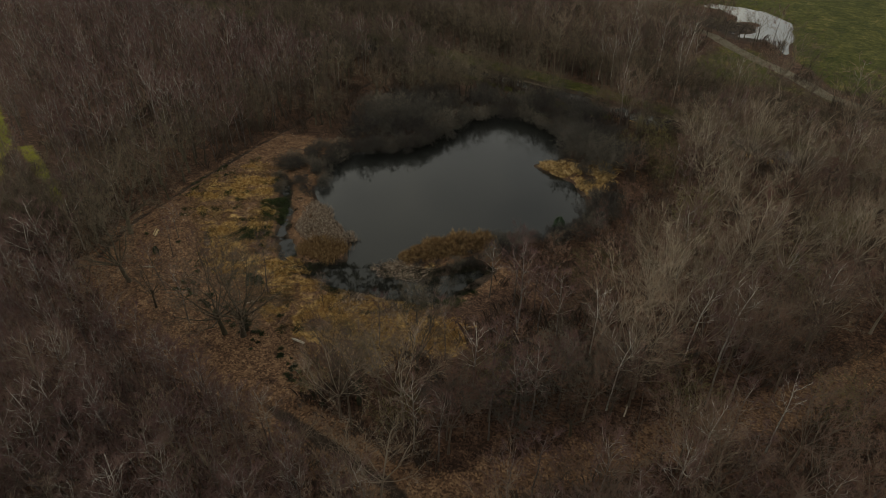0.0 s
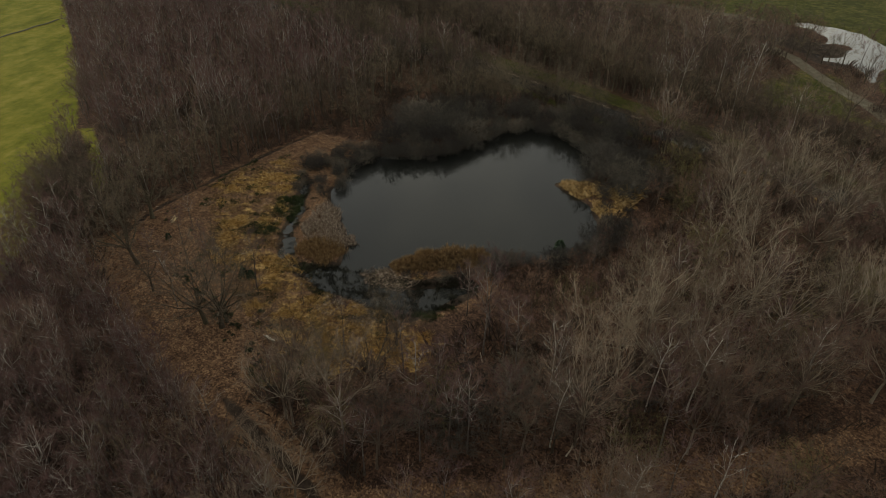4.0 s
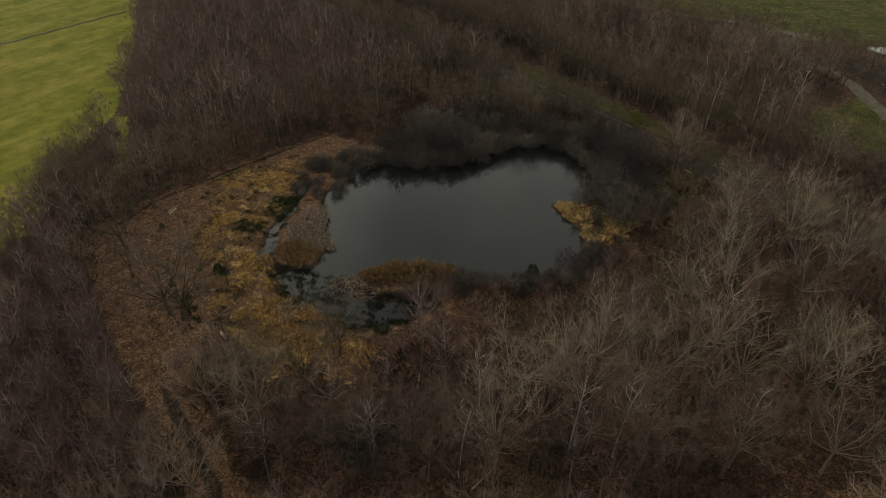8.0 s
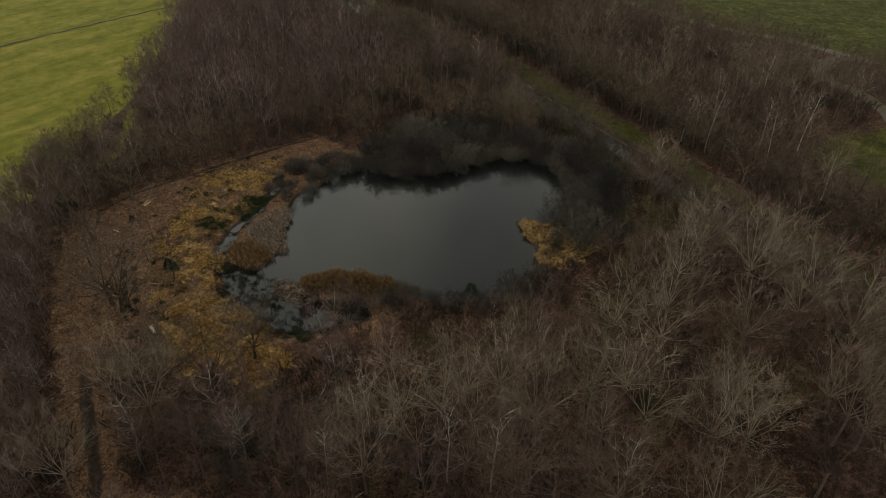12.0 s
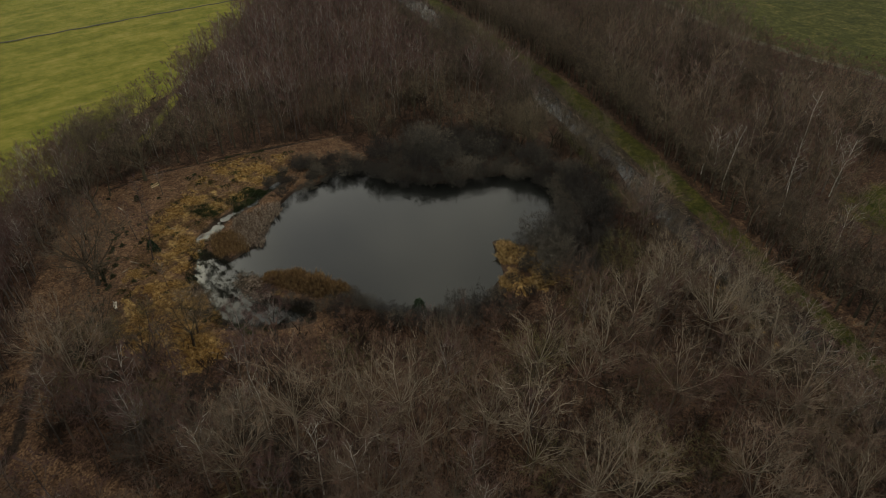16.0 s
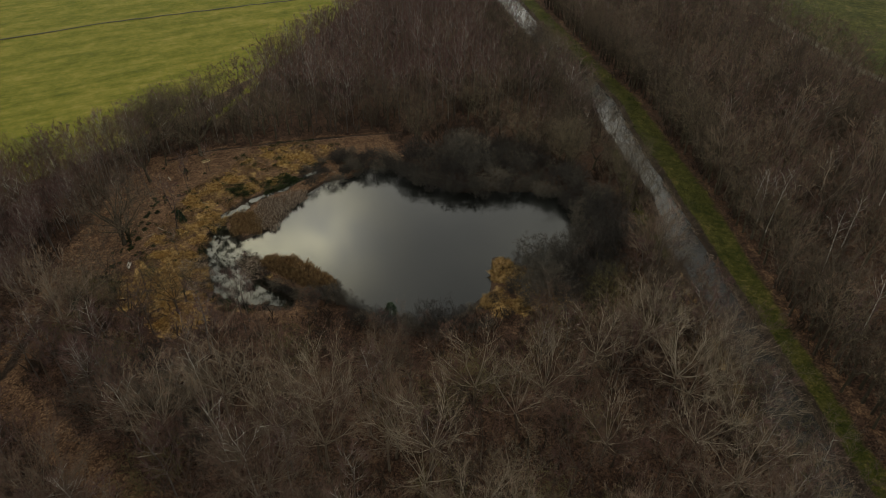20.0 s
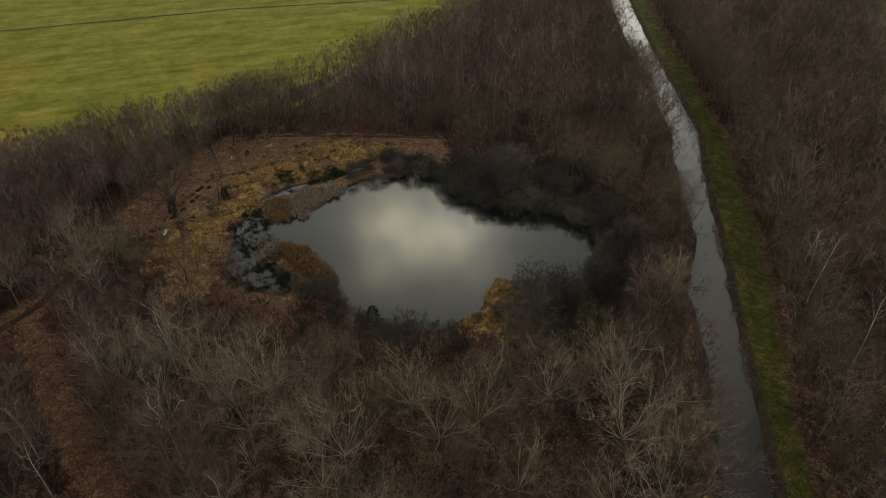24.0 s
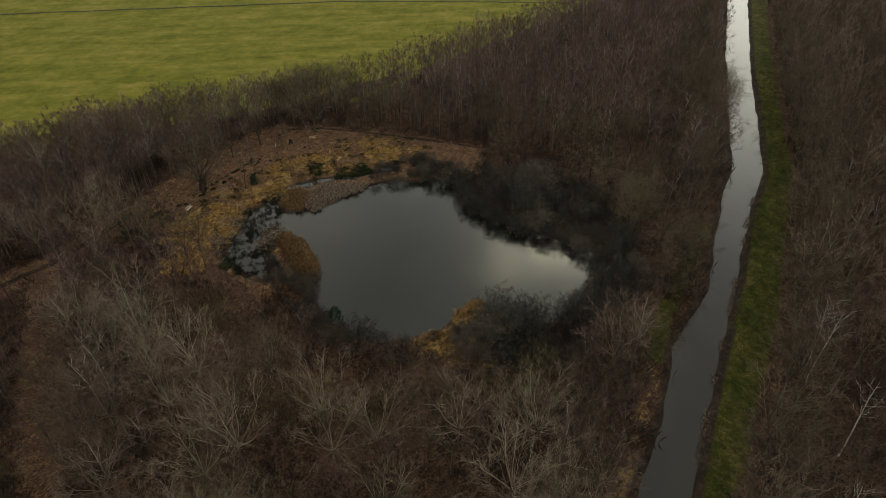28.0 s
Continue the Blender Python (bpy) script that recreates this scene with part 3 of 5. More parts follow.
# ---- trees ----
class Bag:
    """Corners, triangles and material numbers of one mesh while it grows."""

    def __init__(self):
        self.v, self.f, self.m = [], [], []

    def tube(self, pts, radii, sides, mat=0):
        base = len(self.v)
        for i, p in enumerate(pts):
            d = (pts[min(i + 1, len(pts) - 1)] - pts[max(i - 1, 0)]).normalized()
            a = d.orthogonal().normalized()
            b = d.cross(a)
            for k in range(sides):
                w = 2 * math.pi * k / sides
                self.v.append(p + (a * math.cos(w) + b * math.sin(w)) * radii[i])
        for i in range(len(pts) - 1):
            for k in range(sides):
                a0, a1 = base + i * sides + k, base + i * sides + (k + 1) % sides
                self.f += [(a0, a1, a1 + sides), (a0, a1 + sides, a0 + sides)]
                self.m += [mat, mat]

    def blade(self, p, tip, width, rng, mat=1):
        side = Vector((rng.uniform(-1, 1), rng.uniform(-1, 1), rng.uniform(-0.5, 0.5)))
        side = (tip - p).cross(side)
        if side.length < 1e-6:
            return
        side = side.normalized() * (width / 2)
        n = len(self.v)
        self.v += [p - side, p + side, tip]
        self.f.append((n, n + 1, n + 2))
        self.m.append(mat)

    def arrays(self):
        return np.array([tuple(p) for p in self.v], np.float32), np.array(self.f, np.int32), np.array(self.m, np.int32)


UP = Vector((0, 0, 1))


def lean_from(d, tilt, rng):
    """A direction that leans from d by tilt degrees, to any side."""
    a = d.orthogonal().normalized()
    b = d.cross(a)
    w = rng.uniform(0, 2 * math.pi)
    return (d * math.cos(radians(tilt)) + (a * math.cos(w) + b * math.sin(w)) * math.sin(radians(tilt))).normalized()


SHAPES = {
    # height, trunk radius, fork, crown foot, half width, limbs, branches, branchlets, twigs of each, twig length, twig width, upward pull, angle of branching
    "birch": (13.0, 0.11, 0.48, 0.42, 1.9, 13, 4, 4, 4, 0.75, 0.029, 0.25, 34),
    "pale": (13.5, 0.095, 0.55, 0.48, 1.9, 12, 4, 4, 3, 0.70, 0.022, 0.25, 34),
    "alder": (13.0, 0.15, 0.36, 0.34, 4.0, 10, 7, 5, 5, 0.80, 0.029, 0.18, 36),
    "silver": (13.0, 0.16, 0.36, 0.34, 4.2, 11, 7, 5, 5, 0.78, 0.026, 0.18, 36),
    "young": (10.0, 0.075, 0.46, 0.38, 1.9, 10, 5, 4, 5, 0.62, 0.031, 0.22, 38),
    "oak": (11.5, 0.20, 0.30, 0.30, 3.9, 10, 7, 5, 4, 0.70, 0.026, 0.08, 44),
    "solitary": (10.5, 0.26, 0.24, 0.24, 4.4, 11, 7, 5, 6, 0.62, 0.034, 0.06, 44),
    "willow": (3.7, 0.05, 0.05, 0.05, 2.4, 15, 7, 5, 4, 0.42, 0.055, 0.10, 46),
    "sallow": (6.2, 0.08, 0.08, 0.10, 3.0, 12, 7, 5, 4, 0.55, 0.040, 0.10, 44),
}
LEADER = ("birch", "pale", "young")
SHRUB = ("willow", "sallow")


def grow(kind, seed, lod=0):
    """One tree of a kind, its foot at the origin: the trunk's and the crown's arrays. lod 1, 2: lighter ones for the far woods."""
    rng = random.Random(seed * 7 + len(kind))
    trunk, crown = Bag(), Bag()
    tall, r, fork, low, wide, n1, n2, n3, n4, twig, thin, pull, spread = SHAPES[kind]
    h = tall * rng.uniform(0.88, 1.12)
    wide *= rng.uniform(0.85, 1.15)
    if lod == 1:
        n1, n2, n3, n4, thin, twig = max(5, int(n1 * 0.6)), n2 - 2 + (n2 < 6), 3, 4, thin * 2.0, twig * 1.25
    elif lod == 2:
        n1, n2, n3, n4, thin, twig = 4, 3, 3, 3, thin * 3.4, twig * 1.7
    squash, spin = rng.uniform(0.85, 1.18), rng.uniform(0, math.pi)
    # the stem
    n = 4 if lod == 0 else 2
    pts, q, e = [Vector((0, 0, -0.3))], Vector((0, 0, 0)), UP.copy()
    for i in range(n):
        e = (e + Vector((rng.uniform(-1, 1), rng.uniform(-1, 1), 0)) * 0.06).normalized()
        q = q + e * (h * fork / n)
        pts.append(q.copy())
    trunk.tube(pts, [r * 1.4] + [r * (1 - 0.35 * i / n) for i in range(n)], 7 if lod == 0 else 4)
    top = pts[-1]
    # the leader, forked near its tip
    line = [top.copy()]
    if kind in LEADER:
        q, d = top.copy(), lean_from(UP, 4, rng)
        for i in range(4):
            d = (d + Vector((rng.uniform(-1, 1), rng.uniform(-1, 1), 0.5)) * 0.10).normalized()
            q = q + d * ((h * 0.98 - top.z) / 4)
            line.append(q.copy())
        sides = 4 if lod == 0 else 3
        crown.tube(line[:3], [r * 0.65, r * 0.52, r * 0.42], sides, 2)
        crown.tube(line[2:], [r * 0.42, r * 0.30, r * 0.1], sides, 0)
    base_z = h * low
    half_z = (h - base_z) / 2
    mid = Vector((top.x, top.y, base_z + half_z))

    def rim(k, many):
        """A place on the crown's outline, spread evenly round it."""
        u = (k + rng.uniform(0.2, 0.8)) / many
        z = 1.0 - 1.55 * u if kind not in SHRUB else 1.0 - 1.05 * u
        w = k * 2.39996 + rng.uniform(-0.4, 0.4)
        s = math.sqrt(max(0.0, 1 - z * z)) * wide * rng.uniform(0.82, 1.08)
        v = Vector((math.cos(w) * s * squash, math.sin(w) * s / squash, z * half_z * rng.uniform(0.9, 1.04)))
        v.rotate(Euler((0, 0, spin)))
        return mid + v

    def sprout(p, d, length, width, mat):
        """A bent tapering branch as a ribbon. Returns its three places."""
        bend = (d + Vector((rng.gauss(0, 0.16), rng.gauss(0, 0.16), rng.gauss(0, 0.10) + pull))).normalized()
        m = p + d * (length * 0.5)
        t = m + bend * (length * 0.5)
        side = d.cross(Vector((rng.uniform(-1, 1), rng.uniform(-1, 1), rng.uniform(-0.4, 0.4))))
        if side.length < 1e-6:
            side = d.orthogonal()
        side = side.normalized() * (width / 2)
        k = len(crown.v)
        if lod == 0:
            crown.v += [p - side, p + side, m + side * 0.7, m - side * 0.7, t]
            crown.f += [(k, k + 1, k + 2), (k, k + 2, k + 3), (k + 3, k + 2, k + 4)]
            crown.m += [mat] * 3
        else:
            crown.v += [p - side, p + side, t]
            crown.f.append((k, k + 1, k + 2))
            crown.m.append(mat)
        return p, m, t

    def place(run, s):
        s *= len(run) - 1
        i = min(int(s), len(run) - 2)
        return run[i].lerp(run[i + 1], s - i), (run[i + 1] - run[i]).normalized()

    w2, w3 = (0.05, 0.030) if lod == 0 else (0.085, 0.06)
    if kind in SHRUB:
        w2, w3 = w2 * 0.7, w3 * 0.8
    for i in range(n1):
        goal = rim(i, n1)
        if kind in SHRUB:
            w = rng.uniform(0, 2 * math.pi)
            start = Vector((math.cos(w) * 0.4, math.sin(w) * 0.4, -0.2))
        elif kind in LEADER:
            reach = math.hypot(goal.x - mid.x, goal.y - mid.y)
            at = min(max((goal.z - reach * rng.uniform(0.9, 1.5) - top.z) / (h * 0.98 - top.z), 0.0), 0.9)
            start, _ = place(line, at)
        else:
            start = top.lerp(pts[-2], rng.uniform(0, 0.7) if i else 0)
            if goal.z < start.z + 0.7:
                goal.z = start.z + rng.uniform(0.4, 1.2)
        far = (goal - start).length
        out = Vector((goal.x - start.x, goal.y - start.y, 0)) * 0.09
        m1 = start.lerp(goal, 0.36) + out + Vector((rng.uniform(-1, 1), rng.uniform(-1, 1), rng.uniform(-0.3, 0.6))) * (0.045 * far)
        m2 = start.lerp(goal, 0.70) + out * 0.7 + Vector((rng.uniform(-1, 1), rng.uniform(-1, 1), rng.uniform(-0.3, 0.6))) * (0.045 * far)
        limb = [start, m1, m2, goal]
        thick = r * (0.26 if kind in LEADER else 0.7 if kind in SHRUB else 0.36) * rng.uniform(0.8, 1.15)
        crown.tube(limb, [thick, thick * 0.72, thick * 0.45, thick * 0.18], 4 if lod == 0 and kind not in LEADER else 3, 0)
        for j in range(n2):
            p, d = place(limb, 1.0 - 0.72 * (j + rng.random() * 0.6) / n2)
            d = lean_from(d, spread * rng.uniform(0.6, 1.3), rng)
            run = sprout(p, d, far * 0.40 * rng.uniform(0.65, 1.15), w2, 0)
            for _ in range(n3):
                p3, d3 = place(run, rng.uniform(0.25, 1.0))
                run3 = sprout(p3, lean_from(d3, spread * rng.uniform(0.5, 1.4), rng), far * 0.20 * rng.uniform(0.6, 1.3), w3, 0 if kind in ("alder", "silver") and rng.random() < 0.5 else 1)
                for _ in range(n4):
                    p4, d4 = place(run3, rng.uniform(0.2, 1.0))
                    d4 = (lean_from(d4, spread * rng.uniform(0.4, 1.5), rng) + UP * pull).normalized()
                    crown.blade(p4, p4 + d4 * twig * rng.uniform(0.5, 1.3), thin, rng)
    return trunk.arrays(), crown.arrays()


KINDS = {
    "birch": ("birch_tree", "birch", M_BIRCH, M_BIRCH_LIMB, M_BIRCH_TWIG, "slender bare birch with white stem and purple-brown twigs"),
    "alder": ("alder_tree", "alder", M_ALDER, M_ALDER_LIMB, M_ALDER_TWIG, "tall bare alder with pale tan upswept branches"),
    "young": ("alder_sapling", "alder", M_YOUNG, M_YOUNG, M_YOUNG_TWIG, "young bare alder with dark stem and reddish-brown twigs"),
    "oak": ("oak_tree", "oak", M_OAK, M_OAK, M_OAK_TWIG, "bare dark-stemmed oak with a wide olive-brown crown"),
    "willow": ("willow_bush", "bush", M_WILLOW, M_WILLOW, M_WILLOW_TWIG, "dense grey leafless willow bush beside the pond"),
    "sallow": ("sallow_tree", "sallow", M_OAK, M_OAK, M_SALLOW_TWIG, "bushy leafless sallow with fine yellow-green twigs"),
}
KINDS["silver"] = ("alder_tree", "alder", M_ALDER, M_SILVER, M_SILVER_TWIG, "broad bare alder with a dome of silvery branches")
KINDS["pale"] = ("birch_tree", "birch", M_PALE, M_PALE, M_BIRCH_TWIG, "tall bare birch with a bright white stem")
KINDS["solitary"] = ("oak_tree", "oak", M_OAK, M_OAK, M_OAK_TWIG, "wide bare oak with heavy dark limbs standing alone")
NEAR, FAR = {}, {}
for kind in KINDS:
    NEAR[kind] = [grow(kind, k) for k in range(3 if kind == "sallow" else 6)]
    FAR[kind] = [grow(kind, 20 + k, 1) for k in range(5)] if kind not in ("sallow", "pale", "solitary", "silver") else NEAR[kind]

PROTO = {}


def plant(kind, x, y, size=1.0, turn=None, variant=None, tip=(0.0, 0.0), label="", group=""):
    """A tree as a thing of its own: an empty at its foot, with trunk and crown."""
    rng = random.Random(round(x * 131 + y * 17))
    name, cat, bark, limb_m, twig_m, words = KINDS[kind]
    k = rng.randrange(len(NEAR[kind])) if variant is None else variant
    z = float(height([(x, y)])[0])
    z = max(z, WATER - 0.3)
    m = pose(x, y, z, tip[0], tip[1], rng.uniform(0, 360) if turn is None else turn) @ Matrix.Diagonal((size, size, size * rng.uniform(0.93, 1.07), 1))
    if (kind, k) not in PROTO:
        (tv, tf, tm), (cv, cf, cm) = NEAR[kind][k]
        PROTO[kind, k] = (mesh_from("trunk", tv, tf, [bark], smooth=True), mesh_from("crown", cv, cf, [limb_m, twig_m, bark], cm))
    root = new(name)
    root.empty_display_size = 0.3
    root.matrix_basis = m
    for part_name, me in zip(("trunk", "crown"), PROTO[kind, k]):
        ob = new(part_name, me)
        ob.parent = root
    return tagged(root, label or words, cat, group or "trees of the wood")


def forest(name, kind, spots, label, size=1.0):
    """Many far trees of a kind as one mass."""
    vs, fs, ms, ts, base = [], [], [], [], 0
    rng = random.Random(len(name))
    spots = np.asarray(spots, float).reshape(-1, 2)
    if not len(spots):
        return
    hs = np.maximum(height(spots), WATER - 0.3)
    rim = inside(spots, FIELD_WEST) > -8
    for (x, y), z, outer in zip(spots, hs, rim):
        stock = NEAR if outer and x > -190 else FAR
        (tv, tf, tm), (cv, cf, cm) = stock[kind][rng.randrange(len(stock[kind]))]
        w, s = rng.uniform(0, 2 * math.pi), rng.uniform(0.78, 1.15) * size * (0.82 if outer else 1.0)
        rot = np.array([[math.cos(w), math.sin(w), 0], [-math.sin(w), math.cos(w), 0], [0, 0, rng.uniform(0.9, 1.1)]]) * s
        shade = rng.random()
        for v, f, m in ((tv, tf, np.full(len(tf), 0)), (cv, cf, cm + 1)):
            vs.append(v @ rot + (x, y, z))
            fs.append(f + base)
            ms.append(m)
            ts.append(np.full(len(v), shade))
            base += len(v)
    bark, limb_m, twig_m = KINDS[kind][2:5]
    me = mesh_from(name, np.concatenate(vs), np.concatenate(fs), [bark, limb_m, twig_m, bark], np.concatenate(ms), np.concatenate(ts))
    tagged(new(name, me), label, "woodland", kind="stuff")


# where the woods stand
rng = random.Random(5)
SPACING = 3.7
spots = []
for iy, y in enumerate(np.arange(-62, 262, SPACING * 0.87)):
    for x in np.arange(-318, 66, SPACING):
        spots.append((x + (iy % 2) * SPACING / 2 + rng.uniform(-1.3, 1.3), y + rng.uniform(-1.3, 1.3)))
for y in np.arange(-12, 36, 3.1):
    for x in np.arange(-140, -30, 3.1):
        spots.append((x + rng.uniform(-1.2, 1.2), y + rng.uniform(-1.2, 1.2)))
spots = np.array(spots)
free = (inside(spots, CLEARING) < 0) & (inside(spots, POND) < -3) & (inside(spots, CANAL) < -3.2) & (inside(spots, GRASS_BANK) < -1.0)
free &= (inside(spots, FIELD_WEST) < -0.5) & (inside(spots, FIELD_NORTH) < -3.5) & (inside(spots, BUSHES) < -0.5) & (inside(spots, FLOOD) < -1) & (inside(spots, GRASS_EAST) < 0)
free &= (along(spots, TRACK) > 3.3) & (along(spots, RIDE_WEST) > 2.4) & (along(spots, HEDGE_TRACK) > 1.6) & (along(spots, PATH_NORTH) > 3) & (along(spots, PATH_EAST) > 2.2) & (along(spots, RIDE_EAST) > 2.4)
free &= inside(spots, REEDS_SPIT) < -0.5
free &= ~((spots[:, 0] < -46) & (spots[:, 0] > -100) & (spots[:, 1] > 36) & (spots[:, 1] < 60))
gap = wavy(spots, 9.0, 3.3)
free &= (gap < 0.8)
# the strip between canal and willows, and the plot east of the bank, are thinly wooded
thin = ((spots[:, 1] > 138) & (spots[:, 1] < 150) & (spots[:, 0] > -104) & (spots[:, 0] < -46)) | ((spots[:, 1] > 163) & (spots[:, 1] < 186) & (spots[:, 0] > -36))
thin |= (spots[:, 0] > -112) & (spots[:, 0] < -96) & (spots[:, 1] > 88) & (spots[:, 1] < 135)
keep_thin = np.array([rng.random() < 0.25 for _ in spots])
open_east = inside(spots, [(-50, 37), (-38, 38), (-31, 48), (-31, 58), (-37, 67), (-46, 68)]) > 0
free &= (~open_east | np.array([rng.random() < 0.12 for _ in spots]))
free &= np.hypot(spots[:, 0] + 37, spots[:, 1] - 129) > 8
free &= (~thin | keep_thin)
low_gap = spots[free & (inside(spots, NORTH_GAP) >= 0)]
free &= inside(spots, NORTH_GAP) < 0
# the wood far south-east is left out: it stays behind the walk
free &= (spots[:, 0] - 38) * 105 - (spots[:, 1] - 60) * 83 < 0
free &= spots[:, 0] < 34
# bigger trees, further apart, east of the pond
broad = spots[:, 1] > 160
keep_broad = np.array([rng.random() < 0.62 for _ in spots])
free &= (~broad | keep_broad)
wide_set = (spots[:, 0] > -46) & (spots[:, 1] > 56) & (spots[:, 1] < 150)
keep_wide = np.array([rng.random() < 0.55 for _ in spots])
free &= (~wide_set | keep_wide)
spots = spots[free]
by_kind = {"birch": ([], []), "silver": ([], []), "alder": ([], []), "young": ([], []), "oak": ([], []), "sallow": ([], [])}
from_pond = -inside(spots, POND)
for (x, y), off in zip(spots, from_pond):
    u = rng.random()
    if y > 158:
        kind = "alder" if u < 0.22 else "birch" if u < 0.36 else "oak"
    elif y < 33:
        kind = "birch" if u < 0.78 else "young" if u < 0.88 else "alder" if u < 0.95 else "oak"
    elif x < -100:
        kind = ("oak" if u < 0.7 else "birch") if x > -124 or y > 128 else "birch" if u < 0.86 else "oak" if u < 0.95 else "alder"
    elif x < -60 and y > 110:
        kind = "oak" if u < 0.85 else "birch"
    elif x > -34 and y < 62:
        kind = "birch" if u < 0.34 else "young" if u < 0.66 else "alder" if u < 0.86 else "oak" if u < 0.96 else "sallow"
    elif off < 24:
        kind = "young" if u < 0.74 else "alder" if u < 0.82 else "birch" if u < 0.90 else "oak" if u < 0.96 else "sallow"
    else:
        kind = "silver" if u < (0.2 if y > 85 else 0.09) else "alder" if u < 0.38 else "young" if u < 0.72 else "birch" if u < 0.84 else "oak" if u < 0.97 else "sallow"
    close = -122 < x < 45 and -8 < y < 152 and not (x < -95 and y > 50)
    by_kind[kind][0 if close else 1].append((x, y))
WOOD_WORDS = {"silver": "leafless alders with silvery domed crowns", "birch": "leafless birch wood with purple-brown twigs and white stems", "alder": "leafless alder wood with tan-brown upswept twigs", "young": "young leafless alder wood with reddish-brown twigs", "oak": "leafless oaks with olive-brown crowns in the wood",
              "sallow": "leafless sallows with yellowish twigs"}
for kind, (close, far) in by_kind.items():
    close.sort(key=lambda p: (p[0] + 45) ** 2 + (p[1] - 62) ** 2)
    for x, y in close[:290]:
        low = 0.32 + 0.68 * min(1.0, max(0.0, -float(inside([(x, y)], POND)[0]) - 1.0) / 19.0, max(0.0, -float(inside([(x, y)], REEDS_SPIT)[0]) + 1.0) / 15.0)
        plant(kind, x, y, ((0.8 if y < 56 or kind == "oak" else 0.92) + 0.3 * rng.random()) * (low if x > -60 else 1.0) * (0.82 if 20 < y < 33 else 1.0))
    forest(kind + "_wood", kind, close[290:] + far, WOOD_WORDS[kind])

forest("low_oak_wood", "oak", low_gap[::2], "leafless oak scrub before the field path", 0.72)
forest("low_alder_wood", "young", low_gap[1::2], "young leafless alder scrub before the field path", 0.8)

edge = [(x + rng.uniform(-0.8, 0.8), float(np.interp(x, [q[0] for q in BANK_NORTH], [q[1] for q in BANK_NORTH])) + off + rng.uniform(0, 1.6)) for off, step in ((2.2, 2.6), (4.6, 3.2)) for x in np.arange(-230, 25, step)]
forest("bank_edge_oaks", "oak", [q for q in edge if inside([q], PATH_EAST + [(160, 300), (-82, 300)])[0] < 0], "leafless oaks edging the grassy canal bank", 1.05)

# the same wood goes on to the east, behind the walk
THICK = {kind: [grow(kind, 60 + k, 2) for k in range(3)] for kind in ("alder", "birch")}
east = []
for y in np.arange(-70, 230, 5.0):
    for x in np.arange(-40, 120, 5.0):
        east.append((x + rng.uniform(-1.8, 1.8), y + rng.uniform(-1.8, 1.8)))
east = np.array(east)
hidden = ((east[:, 0] - 38) * 105 - (east[:, 1] - 60) * 83 >= 0) | (east[:, 0] >= 34)
hidden &= (inside(east, CANAL) < -3) & (inside(east, GRASS_BANK) < -1) & (inside(east, FIELD_WEST) < -1) & (inside(east, FIELD_NORTH) < -3) & (along(east, TRACK) > 3) & (along(east, PATH_EAST) > 3)
FAR_KEPT, FAR = FAR, THICK
forest("east_alder_wood", "alder", east[hidden][::2], "leafless alder wood with tan-brown twigs")
forest("east_birch_wood", "birch", east[hidden][1::2], "leafless birch wood with purple-brown twigs")
FAR = FAR_KEPT

# willows round the far shore, on the spit and along the near shore
wspots = []
for y in np.arange(74, 148, 3.6):
    for x in np.arange(-102, -30, 3.6):
        wspots.append((x + rng.uniform(-0.9, 0.9), y + rng.uniform(-0.9, 0.9)))
wspots = np.array(wspots)
wspots = wspots[inside(wspots, BUSHES) > -0.3]
shore = []
for (ax, ay), (bx, by) in zip(SHORE_FAR, SHORE_FAR[1:]):
    for i in range(int(math.hypot(bx - ax, by - ay) / 1.9)):
        k = (i + rng.random()) / (math.hypot(bx - ax, by - ay) / 1.9)
        shore.append((ax + (bx - ax) * k + rng.uniform(-0.6, 0.6), ay + (by - ay) * k + rng.uniform(-0.6, 0.6)))
for x, y in shore:
    plant("willow", x, y, rng.uniform(0.65, 1.0), group="willows round the pond")
for (x, y), off in zip(wspots[:200], -inside(wspots[:200], POND)):
    plant("willow", x, y, min(rng.choice((0.7, 0.95, 1.2, 1.5)) * rng.uniform(0.9, 1.1), max(0.45, (off + 1.2) / 2.6)), group="willows round the pond")
forest("willow_scrub", "willow", wspots[200:], "dense grey leafless willow scrub")

